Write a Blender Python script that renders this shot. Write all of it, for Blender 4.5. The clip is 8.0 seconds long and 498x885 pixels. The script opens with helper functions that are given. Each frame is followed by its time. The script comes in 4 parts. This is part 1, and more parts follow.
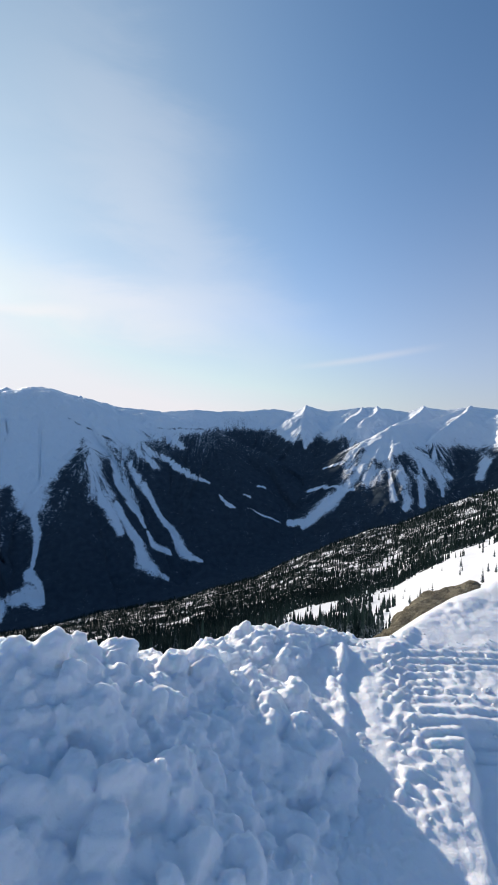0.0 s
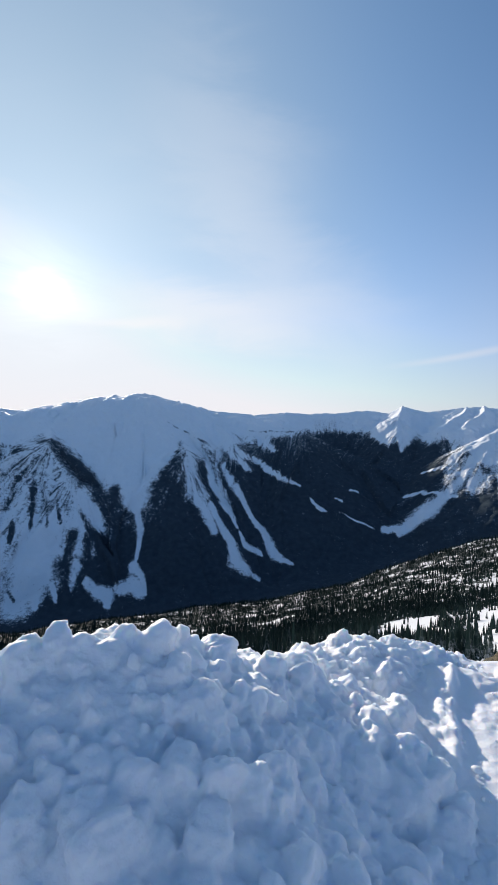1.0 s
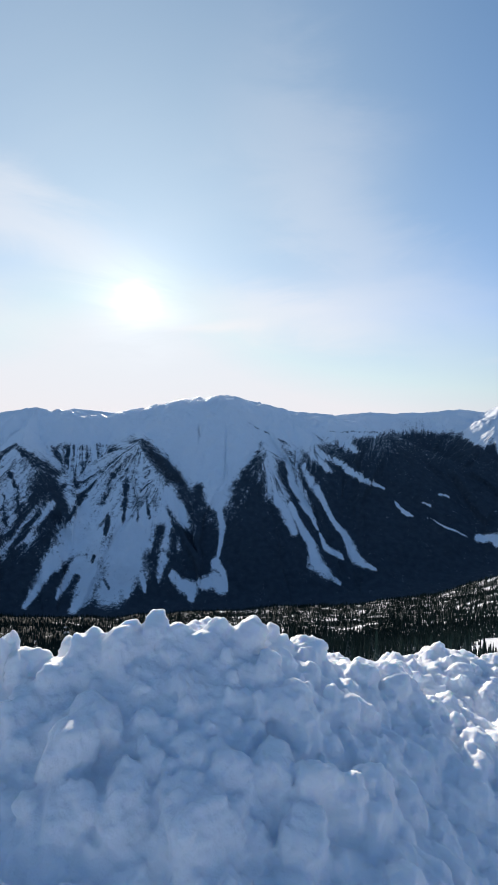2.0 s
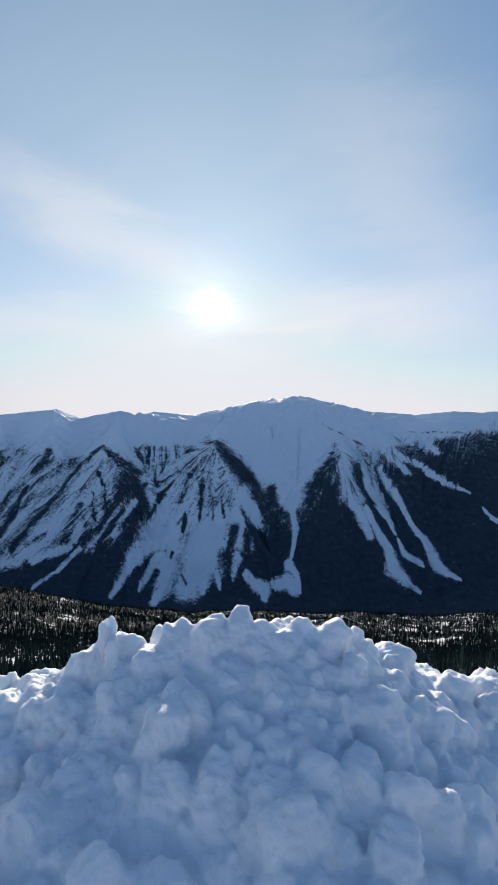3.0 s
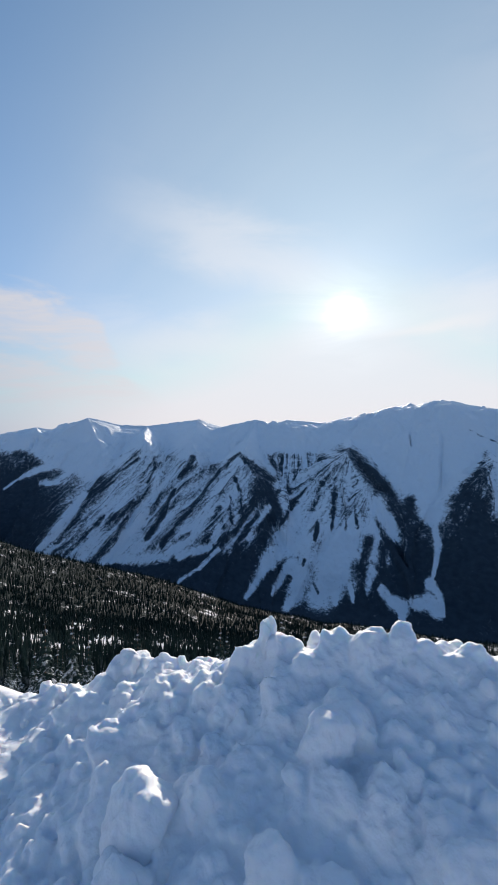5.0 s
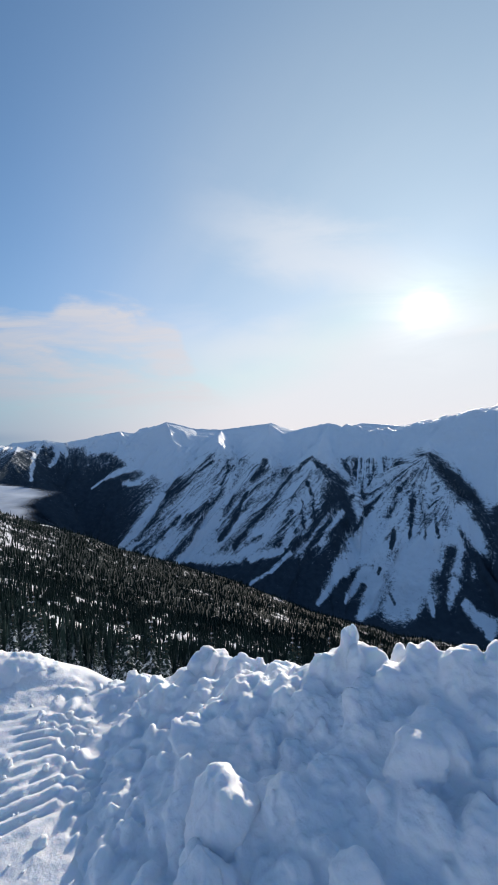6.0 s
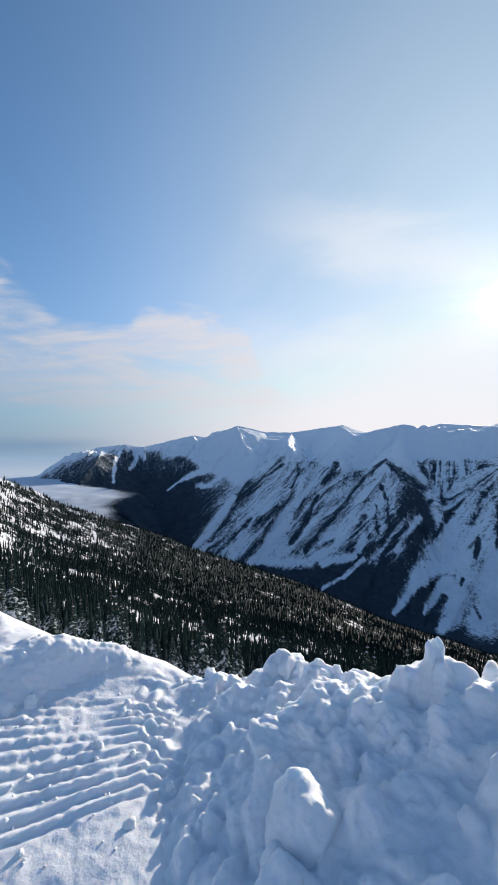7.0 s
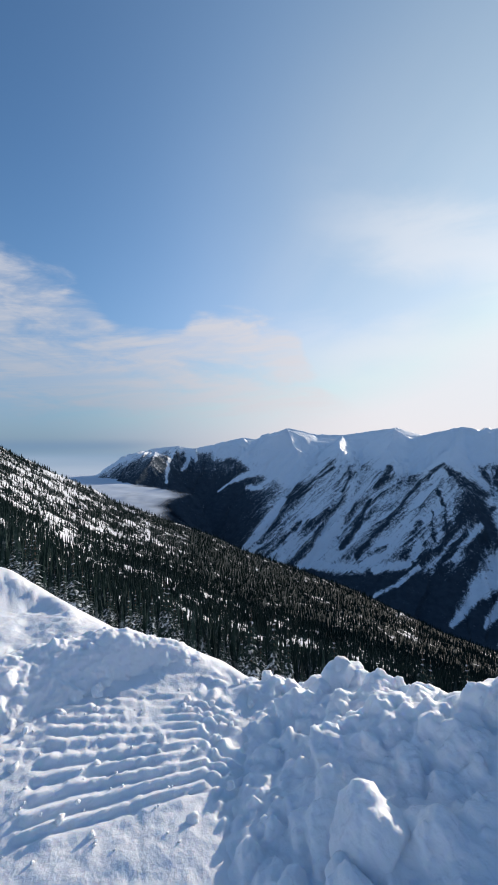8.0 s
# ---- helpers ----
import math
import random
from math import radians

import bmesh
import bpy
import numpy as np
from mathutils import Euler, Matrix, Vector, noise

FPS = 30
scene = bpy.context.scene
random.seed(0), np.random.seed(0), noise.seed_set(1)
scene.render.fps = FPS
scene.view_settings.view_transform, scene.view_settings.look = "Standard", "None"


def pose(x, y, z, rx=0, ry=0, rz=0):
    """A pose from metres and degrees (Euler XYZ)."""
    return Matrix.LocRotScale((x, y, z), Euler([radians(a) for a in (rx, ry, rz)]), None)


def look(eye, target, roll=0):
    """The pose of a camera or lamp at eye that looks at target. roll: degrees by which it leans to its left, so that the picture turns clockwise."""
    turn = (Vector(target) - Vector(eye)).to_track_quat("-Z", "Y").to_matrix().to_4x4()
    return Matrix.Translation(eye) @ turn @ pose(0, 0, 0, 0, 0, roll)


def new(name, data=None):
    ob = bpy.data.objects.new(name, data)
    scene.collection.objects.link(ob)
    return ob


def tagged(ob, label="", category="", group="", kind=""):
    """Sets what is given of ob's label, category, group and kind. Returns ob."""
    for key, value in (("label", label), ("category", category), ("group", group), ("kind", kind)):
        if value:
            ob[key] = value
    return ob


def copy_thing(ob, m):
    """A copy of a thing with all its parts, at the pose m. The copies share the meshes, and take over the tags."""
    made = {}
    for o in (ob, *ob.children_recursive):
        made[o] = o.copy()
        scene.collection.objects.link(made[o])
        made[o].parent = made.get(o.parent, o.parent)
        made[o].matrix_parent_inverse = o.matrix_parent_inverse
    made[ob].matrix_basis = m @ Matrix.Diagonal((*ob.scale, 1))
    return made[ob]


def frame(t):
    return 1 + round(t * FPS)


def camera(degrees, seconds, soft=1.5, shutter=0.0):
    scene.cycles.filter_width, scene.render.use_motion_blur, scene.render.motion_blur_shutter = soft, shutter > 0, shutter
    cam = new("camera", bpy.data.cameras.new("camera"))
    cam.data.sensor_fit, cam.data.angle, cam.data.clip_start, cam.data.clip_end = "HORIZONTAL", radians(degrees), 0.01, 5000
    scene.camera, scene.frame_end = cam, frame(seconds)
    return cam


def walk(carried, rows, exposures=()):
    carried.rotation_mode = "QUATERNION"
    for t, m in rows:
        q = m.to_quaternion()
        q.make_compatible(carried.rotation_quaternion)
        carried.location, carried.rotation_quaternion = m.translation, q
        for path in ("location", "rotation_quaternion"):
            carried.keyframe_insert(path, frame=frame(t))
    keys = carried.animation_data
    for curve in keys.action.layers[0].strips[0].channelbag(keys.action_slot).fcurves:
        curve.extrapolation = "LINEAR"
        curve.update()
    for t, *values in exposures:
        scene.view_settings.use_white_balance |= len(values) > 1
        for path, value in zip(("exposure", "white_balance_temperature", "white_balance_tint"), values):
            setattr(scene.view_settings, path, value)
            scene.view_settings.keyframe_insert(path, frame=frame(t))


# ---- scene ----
# eye, heading (to the left), pitch and roll in degrees; the phone is turned on the spot at arm's length
EYE = 1.6
PATH = [
    (0.0, -0.001, 0.001, -0.000, 0.00, -1.98, 1.40),
    (0.5, -0.021, 0.010, -0.003, 6.71, -1.87, 1.26),
    (1.0, -0.043, 0.028, -0.009, 12.23, -1.88, 1.05),
    (1.5, -0.070, 0.032, -0.014, 17.78, -1.94, 0.98),
    (3.0, -0.125, -0.002, -0.025, 32.90, -1.96, 0.49),
    (3.5, -0.142, -0.018, -0.026, 37.51, -1.77, 0.19),
    (4.0, -0.153, -0.037, -0.025, 41.22, -1.52, -0.00),
    (4.5, -0.172, -0.069, -0.022, 46.07, -1.27, 0.00),
    (6.0, -0.216, -0.121, -0.028, 60.36, -0.53, 0.11),
    (6.5, -0.220, -0.128, -0.026, 66.23, -0.37, -0.17),
    (7.0, -0.221, -0.145, -0.026, 69.79, -0.10, -0.43),
    (7.5, -0.222, -0.180, -0.021, 72.76, 0.15, -0.29),
    (8.0, -0.232, -0.199, -0.021, 76.55, 0.23, -0.04),
]


def aim(x, y, z, yaw, pitch, roll):
    a, b = radians(yaw), radians(pitch)
    way = Vector((-math.sin(a) * math.cos(b), math.cos(a) * math.cos(b), math.sin(b)))
    eye = Vector((x, y, EYE + z))
    return look(eye, eye + way * 10, roll)


cam = camera(60.88, 8.0, 1.8)
EXPOSURE = [(0.0, 0.14, 6220, 10), (1.0, 0.18, 6220, 10), (1.5, 0.18, 6220, 10), (3.0, 0.08, 6240, 10), (4.0, 0.10, 6240, 10), (6.0, 0.10, 6240, 10), (6.5, 0.20, 6260, 10), (7.0, 0.20, 6260, 10), (7.5, 0.06, 6260, 10), (8.0, 0.11, 6240, 10)]
walk(cam, [(row[0], aim(*row[1:])) for row in PATH], EXPOSURE)

# ---- world and sun ----
SUN_AZ, SUN_EL = radians(38.0), radians(15.8)
SUN_DIR = Vector((-math.sin(SUN_AZ) * math.cos(SUN_EL), math.cos(SUN_AZ) * math.cos(SUN_EL), math.sin(SUN_EL)))


class Nodes:
    """Short hand for node trees."""

    def __init__(self, tree):
        self.tree = tree
        tree.nodes.clear()

    def add(self, kind, values=()):
        node = self.tree.nodes.new(kind)
        for key, value in dict(values).items():
            self.put(node.inputs[key], value)
        return node

    def put(self, socket, value):
        if isinstance(value, bpy.types.NodeSocket):
            self.tree.links.new(value, socket)
        else:
            socket.default_value = value

    def math(self, op, a, b=0.0, c=0.0, clamp=False):
        node = self.add("ShaderNodeMath", {0: a, 1: b, 2: c})
        node.operation, node.use_clamp = op, clamp
        return node.outputs[0]

    def vec(self, op, a, b=(0, 0, 0), scale=1.0):
        node = self.add("ShaderNodeVectorMath", {0: a, 1: b})
        node.operation = op
        self.put(node.inputs[3], scale)
        return node.outputs["Value"] if op in ("DOT_PRODUCT", "LENGTH") else node.outputs[0]

    def mix(self, f, a, b, blend="MIX"):
        node = self.add("ShaderNodeMix")
        node.data_type, node.blend_type = "RGBA", blend
        for n, v in ((0, f), (6, a), (7, b)):
            self.put(node.inputs[n], v)
        return node.outputs[2]

    def noise(self, vector, scale, detail=4.0, rough=0.5, distort=0.0):
        node = self.add("ShaderNodeTexNoise", {"Scale": scale, "Detail": detail, "Roughness": rough, "Distortion": distort})
        self.put(node.inputs["Vector"], vector)
        return node.outputs["Fac"]

    def reading(self, name):
        node = self.add("ShaderNodeAttribute")
        node.attribute_name = name
        return node.outputs["Fac"]

    def ramp(self, value, low, high, to_low=0.0, to_high=1.0):
        node = self.add("ShaderNodeMapRange", {0: value, 1: low, 2: high, 3: to_low, 4: to_high})
        node.interpolation_type = "SMOOTHSTEP"
        return node.outputs[0]


# heading and angle of the upper edge of the cloud bank
CLOUD_TOP = ((65, 7.5), (68.5, 12.0), (71, 16.5), (77, 18.0), (83, 17.8), (87, 14.8), (92, 15.2), (97, 18.8), (102, 21.5), (107, 22.5))
SKY_TINT = (0.75, 1.14, 1.35, 1)


def build_world():
    world = bpy.data.worlds.new("winter_sky")
    scene.world = world
    world.use_nodes = True
    n = Nodes(world.node_tree)
    way = n.vec("NORMALIZE", n.add("ShaderNodeTexCoord").outputs["Generated"])
    air = n.add("ShaderNodeTexSky")
    air.sky_type, air.sun_disc, air.sun_elevation, air.sun_rotation = "NISHITA", False, SUN_EL, -SUN_AZ
    air.altitude, air.air_density, air.dust_density, air.ozone_density = 2000.0, 1.0, 0.8, 2.0
    sky = air.outputs[0]
    sep = n.add("ShaderNodeSeparateXYZ", {0: way})
    up = sep.outputs[2]
    # thin high cloud: stretched noise on a flat layer overhead
    flat = n.math("ADD", n.math("MAXIMUM", up, 0.0), 0.16)
    layer = n.add("ShaderNodeCombineXYZ", {0: n.math("DIVIDE", sep.outputs[0], flat), 1: n.math("DIVIDE", sep.outputs[1], flat), 2: 3.7}).outputs[0]
    turned = n.add("ShaderNodeMapping", {"Vector": layer, "Rotation": (0, 0, radians(-30)), "Scale": (0.28, 1.25, 1.0)}).outputs[0]
    wisp = n.noise(turned, 0.9, 6.0, 0.5, 0.5)
    patch = n.noise(layer, 0.4, 3.0, 0.5)
    cover = n.math("MULTIPLY", n.ramp(wisp, 0.36, 0.68), n.ramp(patch, 0.28, 0.62))
    near = n.math("MAXIMUM", n.vec("DOT_PRODUCT", way, tuple(SUN_DIR)), 0.0)
    tint = n.mix(1.0, n.mix(1.0, sky, n.mix(n.ramp(near, 0.70, 0.98), SKY_TINT, (0.98, 1.08, 1.09, 1)), "MULTIPLY"), (7.3, 7.3, 7.5, 1), "DARKEN")
    veil = n.math("ADD", 0.02, n.math("MULTIPLY", n.math("POWER", near, 4.0), 0.55))
    cover = n.math("MULTIPLY", cover, n.ramp(near, 0.62, 0.97))
    veiled = n.mix(veil, tint, (5.8, 7.2, 7.8, 1))
    # a bank of soft cloud over the lower valley
    turn = n.math("ARCTAN2", n.math("MULTIPLY", sep.outputs[0], -1.0), sep.outputs[1])
    rise = n.math("ARCSINE", up)
    spread = n.add("ShaderNodeCombineXYZ", {0: n.math("MULTIPLY", turn, 1.0), 1: n.math("MULTIPLY", rise, 3.2), 2: 1.3}).outputs[0]
    cloud = n.mix(n.math("MULTIPLY", cover, 0.20), veiled, (7.9, 7.6, 7.5, 1))
    # drawn-out streaks of high cloud: heading and height of both ends, half width, density
    fray = n.noise(spread, 3.0, 6.0, 0.6, 0.6)
    for a0, e0, a1, e1, half, dense in ((70, 29, 34, 17.5, 5.0, 0.42), (35, 12.3, 20, 14.0, 1.1, 0.5), (80, 13, 40, 11.5, 4.5, 0.35), (36, 16.0, 3, 14.0, 5.0, 0.5), (-5, 8.2, -24, 10.4, 0.6, 0.32), (30, 38, 4, 25, 11.0, 0.16), (20, 30, -8, 7, 8.0, 0.2)):
        da, de = radians(a1 - a0), radians(e1 - e0)
        ra, re = n.math("SUBTRACT", turn, radians(a0)), n.math("SUBTRACT", rise, radians(e0))
        t = n.math("DIVIDE", n.math("ADD", n.math("MULTIPLY", ra, da), n.math("MULTIPLY", re, de)), da * da + de * de)
        ends = n.math("MULTIPLY", n.ramp(t, -0.1, 0.45), n.ramp(t, 1.1, 0.6))
        d = n.math("DIVIDE", n.math("SUBTRACT", n.math("MULTIPLY", ra, de), n.math("MULTIPLY", re, da)), math.hypot(da, de) * radians(half))
        d = n.math("ADD", d, n.math("MULTIPLY", n.math("SUBTRACT", fray, 0.5), 1.9))
        there = n.math("MULTIPLY", n.math("MULTIPLY", ends, n.ramp(n.math("ABSOLUTE", d), 1.1, 0.0)), dense)
        cloud = n.mix(there, cloud, (8.2, 7.8, 7.6, 1))
    # heaped cloud with a ragged top
    lump = n.noise(spread, 5.0, 8.0, 0.6, 0.4)
    shape = n.add("ShaderNodeFloatCurve", {"Value": n.math("DIVIDE", n.math("SUBTRACT", turn, radians(55)), radians(60), clamp=True)})
    line = shape.mapping.curves[0]
    line.points[0].location, line.points[1].location = (0.0, 0.05), (1.0, 0.94)
    for az, el in CLOUD_TOP:
        line.points.new((az - 55) / 60, el / 25)
    shape.mapping.update()
    top = n.math("MULTIPLY", shape.outputs[0], radians(25))
    under = n.math("DIVIDE", n.math("SUBTRACT", top, rise), radians(2.6))
    heap = n.ramp(n.math("ADD", under, n.math("MULTIPLY", n.math("SUBTRACT", lump, 0.5), 2.8)), 0.0, 1.1)
    side = n.math("MULTIPLY", n.ramp(turn, radians(58), radians(70)), n.ramp(turn, radians(170), radians(140)))
    bank = n.math("MULTIPLY", n.math("MULTIPLY", heap, side), n.ramp(rise, radians(0.0), radians(6.0)))
    lines = n.add("ShaderNodeCombineXYZ", {0: n.math("MULTIPLY", turn, 5.0), 1: n.math("MULTIPLY", n.math("ADD", rise, n.math("MULTIPLY", turn, 0.10)), 42.0), 2: 4.1}).outputs[0]
    ripple = n.noise(lines, 1.0, 5.0, 0.6, 0.8)
    body = n.math("MULTIPLY", n.ramp(lump, 0.34, 0.58, 0.25, 0.95), n.ramp(ripple, 0.3, 0.68, 0.55, 1.0))
    banked = n.mix(n.math("MULTIPLY", bank, body), cloud, (6.2, 6.0, 6.2, 1))
    # pale haze that lies over the ranges, darker over the lower valley
    murk = n.ramp(turn, radians(55), radians(105))
    dusk = n.ramp(turn, radians(12), radians(-34))
    low = n.math("POWER", n.math("SUBTRACT", 1.0, n.math("ABSOLUTE", up), clamp=True), n.math("SUBTRACT", n.ramp(murk, 0.0, 1.0, 5.2, 3.8), n.math("MULTIPLY", dusk, 2.0)))
    pale = n.mix(n.ramp(turn, radians(160), radians(175)), n.mix(dusk, (7.7, 7.1, 7.0, 1), (4.7, 4.4, 4.7, 1)), (7.0, 6.8, 7.0, 1))
    hazy = n.mix(n.math("MULTIPLY", low, n.ramp(murk, 0.0, 1.0, 0.93, 0.97)), banked, n.mix(murk, pale, (2.0, 2.75, 3.7, 1)))
    # fog that runs on to the horizon below
    drift = n.noise(n.add("ShaderNodeCombineXYZ", {0: n.math("MULTIPLY", turn, 4.0), 1: n.math("MULTIPLY", rise, 40.0), 2: 0.0}).outputs[0], 1.0, 3.0)
    sheet_fog = n.mix(n.ramp(n.math("ADD", up, n.math("MULTIPLY", drift, 0.03)), 0.008, -0.06), (2.1, 3.1, 4.3, 1), (3.8, 4.4, 5.3, 1))
    rim = n.math("MULTIPLY", n.ramp(n.math("ABSOLUTE", n.math("ADD", rise, radians(0.3))), radians(1.3), 0.0), n.ramp(turn, radians(84), radians(96)))
    hazy = n.mix(n.math("MULTIPLY", rim, 0.6), n.mix(n.ramp(up, -0.008, -0.03), hazy, sheet_fog), (1.5, 2.5, 3.8, 1))
    # the veiled sun's glow
    wide = n.math("MULTIPLY", n.math("POWER", near, 16.0), 0.3)
    mid = n.math("MULTIPLY", n.math("POWER", near, 240.0), n.ramp(fray, 0.3, 0.7, 0.3, 2.4))
    core = n.math("MULTIPLY", n.math("POWER", near, 2500.0), n.ramp(n.noise(spread, 16.0, 4.0), 0.3, 0.7, 3.0, 11.0))
    glow = n.vec("SCALE", (1.05, 1.0, 0.94), scale=n.math("ADD", n.math("ADD", wide, mid), core))
    total = n.vec("ADD", hazy, glow)
    back = n.add("ShaderNodeBackground", {"Color": total, "Strength": 0.106})
    n.put(n.add("ShaderNodeOutputWorld").inputs[0], back.outputs[0])


build_world()
sun = new("sun", bpy.data.lights.new("sun", "SUN"))
sun.data.energy, sun.data.angle, sun.data.color = 4.7, radians(0.9), (1.0, 0.86, 0.69)
sun.matrix_world = look(SUN_DIR * 50, (0, 0, 0))

# ---- materials ----
def material(name):
    m = bpy.data.materials.new(name)
    m.use_nodes = True
    n = Nodes(m.node_tree)
    shader = n.add("ShaderNodeBsdfPrincipled")
    n.put(n.add("ShaderNodeOutputMaterial").inputs[0], shader.outputs[0])
    return m, n, shader


def place_of(n):
    return n.add("ShaderNodeTexCoord").outputs["Object"]


def near_snow():
    m, n, s = material("near_snow")
    p = place_of(n)
    soft = n.noise(p, 3.0, 3.0)
    n.put(s.inputs["Base Color"], n.mix(soft, (0.80, 0.83, 0.88, 1), (0.88, 0.89, 0.91, 1)))
    n.put(s.inputs["Roughness"], 0.62)
    n.put(s.inputs["Specular IOR Level"], 0.35)
    n.put(s.inputs["Subsurface Weight"], 0.4)
    n.put(s.inputs["Subsurface Radius"], (0.03, 0.038, 0.046))
    n.put(s.inputs["Subsurface Scale"], 1.0)
    grain = n.math("ADD", n.math("MULTIPLY", n.noise(p, 70.0, 3.0), 0.7), n.math("MULTIPLY", n.noise(p, 20.0, 5.0, 0.6), 2.0))
    n.put(s.inputs["Normal"], n.add("ShaderNodeBump", {"Strength": 0.32, "Distance": 0.010, "Height": grain}).outputs[0])
    return m


def hill_snow():
    """Snow between the trees of the slope, with brush and shade-grown growth in it."""
    m, n, s = material("hill_snow")
    p = place_of(n)
    woods = n.reading("woods")
    fine = n.noise(p, 0.22, 4.0, 0.6)
    mask = n.ramp(n.math("ADD", woods, n.math("MULTIPLY", n.math("SUBTRACT", fine, 0.5), 1.9)), 0.50, 0.78)
    brush = n.mix(n.noise(p, 0.9, 3.0), (0.010, 0.016, 0.017, 1), (0.028, 0.040, 0.041, 1))
    n.put(s.inputs["Base Color"], n.mix(mask, (0.76, 0.78, 0.81, 1), brush))
    n.put(s.inputs["Roughness"], 0.85)
    n.put(s.inputs["Specular IOR Level"], 0.05)
    n.put(s.inputs["Normal"], n.add("ShaderNodeBump", {"Strength": 0.6, "Distance": 1.0, "Height": n.noise(p, 0.5, 4.0)}).outputs[0])
    return m


def mountain_cover():
    """Snow, rock and conifer woods by the share of woods that the slope carries; haze is tinted into the woods."""
    m, n, s = material("mountain_cover")
    p = place_of(n)
    woods = n.reading("woods")
    fine = n.math("ADD", n.math("MULTIPLY", n.noise(p, 0.05, 4.0, 0.65), 0.6), n.math("MULTIPLY", n.noise(p, 0.15, 3.0, 0.6), 0.4))
    # growth follows the fall line: narrow across it, long down it
    fall = n.add("ShaderNodeCombineXYZ", {0: n.math("MULTIPLY", n.reading("run"), 0.075), 1: n.math("MULTIPLY", n.reading("off"), 0.0075), 2: 0.0}).outputs[0]
    lines = n.noise(fall, 1.0, 3.0, 0.6, 0.3)
    rough = n.math("ADD", n.math("MULTIPLY", n.math("SUBTRACT", fine, 0.5), 1.5), n.math("MULTIPLY", n.math("SUBTRACT", lines, 0.5), 0.8))
    grain = n.math("MULTIPLY", n.math("SUBTRACT", n.noise(p, 0.11, 2.0, 0.7), 0.5), 0.8)
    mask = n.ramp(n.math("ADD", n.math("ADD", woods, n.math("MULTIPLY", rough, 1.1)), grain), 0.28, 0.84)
    # blue-grey lift over bare needles: the valley's haze mixed into the woods' base colour
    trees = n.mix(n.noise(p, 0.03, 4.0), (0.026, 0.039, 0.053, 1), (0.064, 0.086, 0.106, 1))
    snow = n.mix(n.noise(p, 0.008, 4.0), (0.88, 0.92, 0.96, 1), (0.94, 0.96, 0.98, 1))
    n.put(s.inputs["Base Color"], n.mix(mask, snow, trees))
    # wind-packed snow glints towards a low sun; woods do not
    n.put(s.inputs["Roughness"], n.ramp(mask, 0.0, 1.0, 0.55, 0.9))
    n.put(s.inputs["Specular IOR Level"], n.ramp(mask, 0.0, 0.8, 0.6, 0.02))
    n.put(s.inputs["Normal"], n.add("ShaderNodeBump", {"Strength": 0.6, "Distance": 12.0, "Height": n.noise(p, 0.05, 5.0, 0.6)}).outputs[0])
    return m


def needles():
    m, n, s = material("needles")
    p = place_of(n)
    up = n.add("ShaderNodeSeparateXYZ", {0: n.add("ShaderNodeNewGeometry").outputs["Normal"]}).outputs[2]
    dusted = n.math("MULTIPLY", n.ramp(n.math("ADD", n.math("MULTIPLY", n.noise(p, 0.30, 3.0, 0.6), 0.65), n.math("MULTIPLY", n.noise(p, 2.4, 3.0, 0.6), 0.45)), 0.51, 0.66), n.ramp(up, 0.08, 0.48))
    green = n.mix(n.noise(p, 0.15, 3.0), (0.008, 0.019, 0.018, 1), (0.022, 0.040, 0.036, 1))
    n.put(s.inputs["Base Color"], n.mix(dusted, green, (0.64, 0.70, 0.77, 1)))
    n.put(s.inputs["Roughness"], 0.9)
    n.put(s.inputs["Specular IOR Level"], 0.04)
    return m


def bark():
    m, n, s = material("bark")
    p = place_of(n)
    n.put(s.inputs["Base Color"], n.mix(n.noise(p, 6.0, 4.0), (0.03, 0.022, 0.016, 1), (0.11, 0.085, 0.065, 1)))
    n.put(s.inputs["Roughness"], 0.9)
    return m


def lichen_rock():
    m, n, s = material("lichen_rock")
    p = place_of(n)
    base = n.mix(n.ramp(n.noise(p, 3.0, 7.0, 0.7), 0.32, 0.66), (0.10, 0.088, 0.06, 1), (0.36, 0.32, 0.215, 1))
    spots = n.ramp(n.noise(p, 9.0, 5.0, 0.7), 0.52, 0.62)
    n.put(s.inputs["Base Color"], n.mix(n.math("MULTIPLY", spots, 0.8), base, (0.10, 0.085, 0.06, 1)))
    n.put(s.inputs["Roughness"], 0.9)
    n.put(s.inputs["Normal"], n.add("ShaderNodeBump", {"Strength": 1.0, "Distance": 0.25, "Height": n.noise(p, 5.0, 9.0, 0.75)}).outputs[0])
    return m


def fog_bank():
    m, n, s = material("fog_bank")
    p = place_of(n)
    edge = n.reading("thick")
    puff = n.noise(p, 0.004, 5.0, 0.6)
    alpha = n.ramp(n.math("ADD", edge, n.math("MULTIPLY", n.math("SUBTRACT", puff, 0.5), 0.9)), 0.10, 1.05)
    n.put(s.inputs["Base Color"], (0.62, 0.68, 0.76, 1))
    n.put(s.inputs["Roughness"], 1.0)
    n.put(s.inputs["Specular IOR Level"], 0.0)
    n.put(s.inputs["Alpha"], alpha)
    return m


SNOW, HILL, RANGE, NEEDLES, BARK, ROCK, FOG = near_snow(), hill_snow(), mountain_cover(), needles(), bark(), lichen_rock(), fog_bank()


# ---- noise and meshes ----
def lattice(ix, iy, seed):
    h = (ix.astype(np.int64) * 374761393 + iy.astype(np.int64) * 668265263 + seed * 974634777) & 0xFFFFFFFF
    h = ((h ^ (h >> 13)) * 1274126177) & 0xFFFFFFFF
    return ((h ^ (h >> 16)) & 0xFFFFFF) / float(0xFFFFFF)


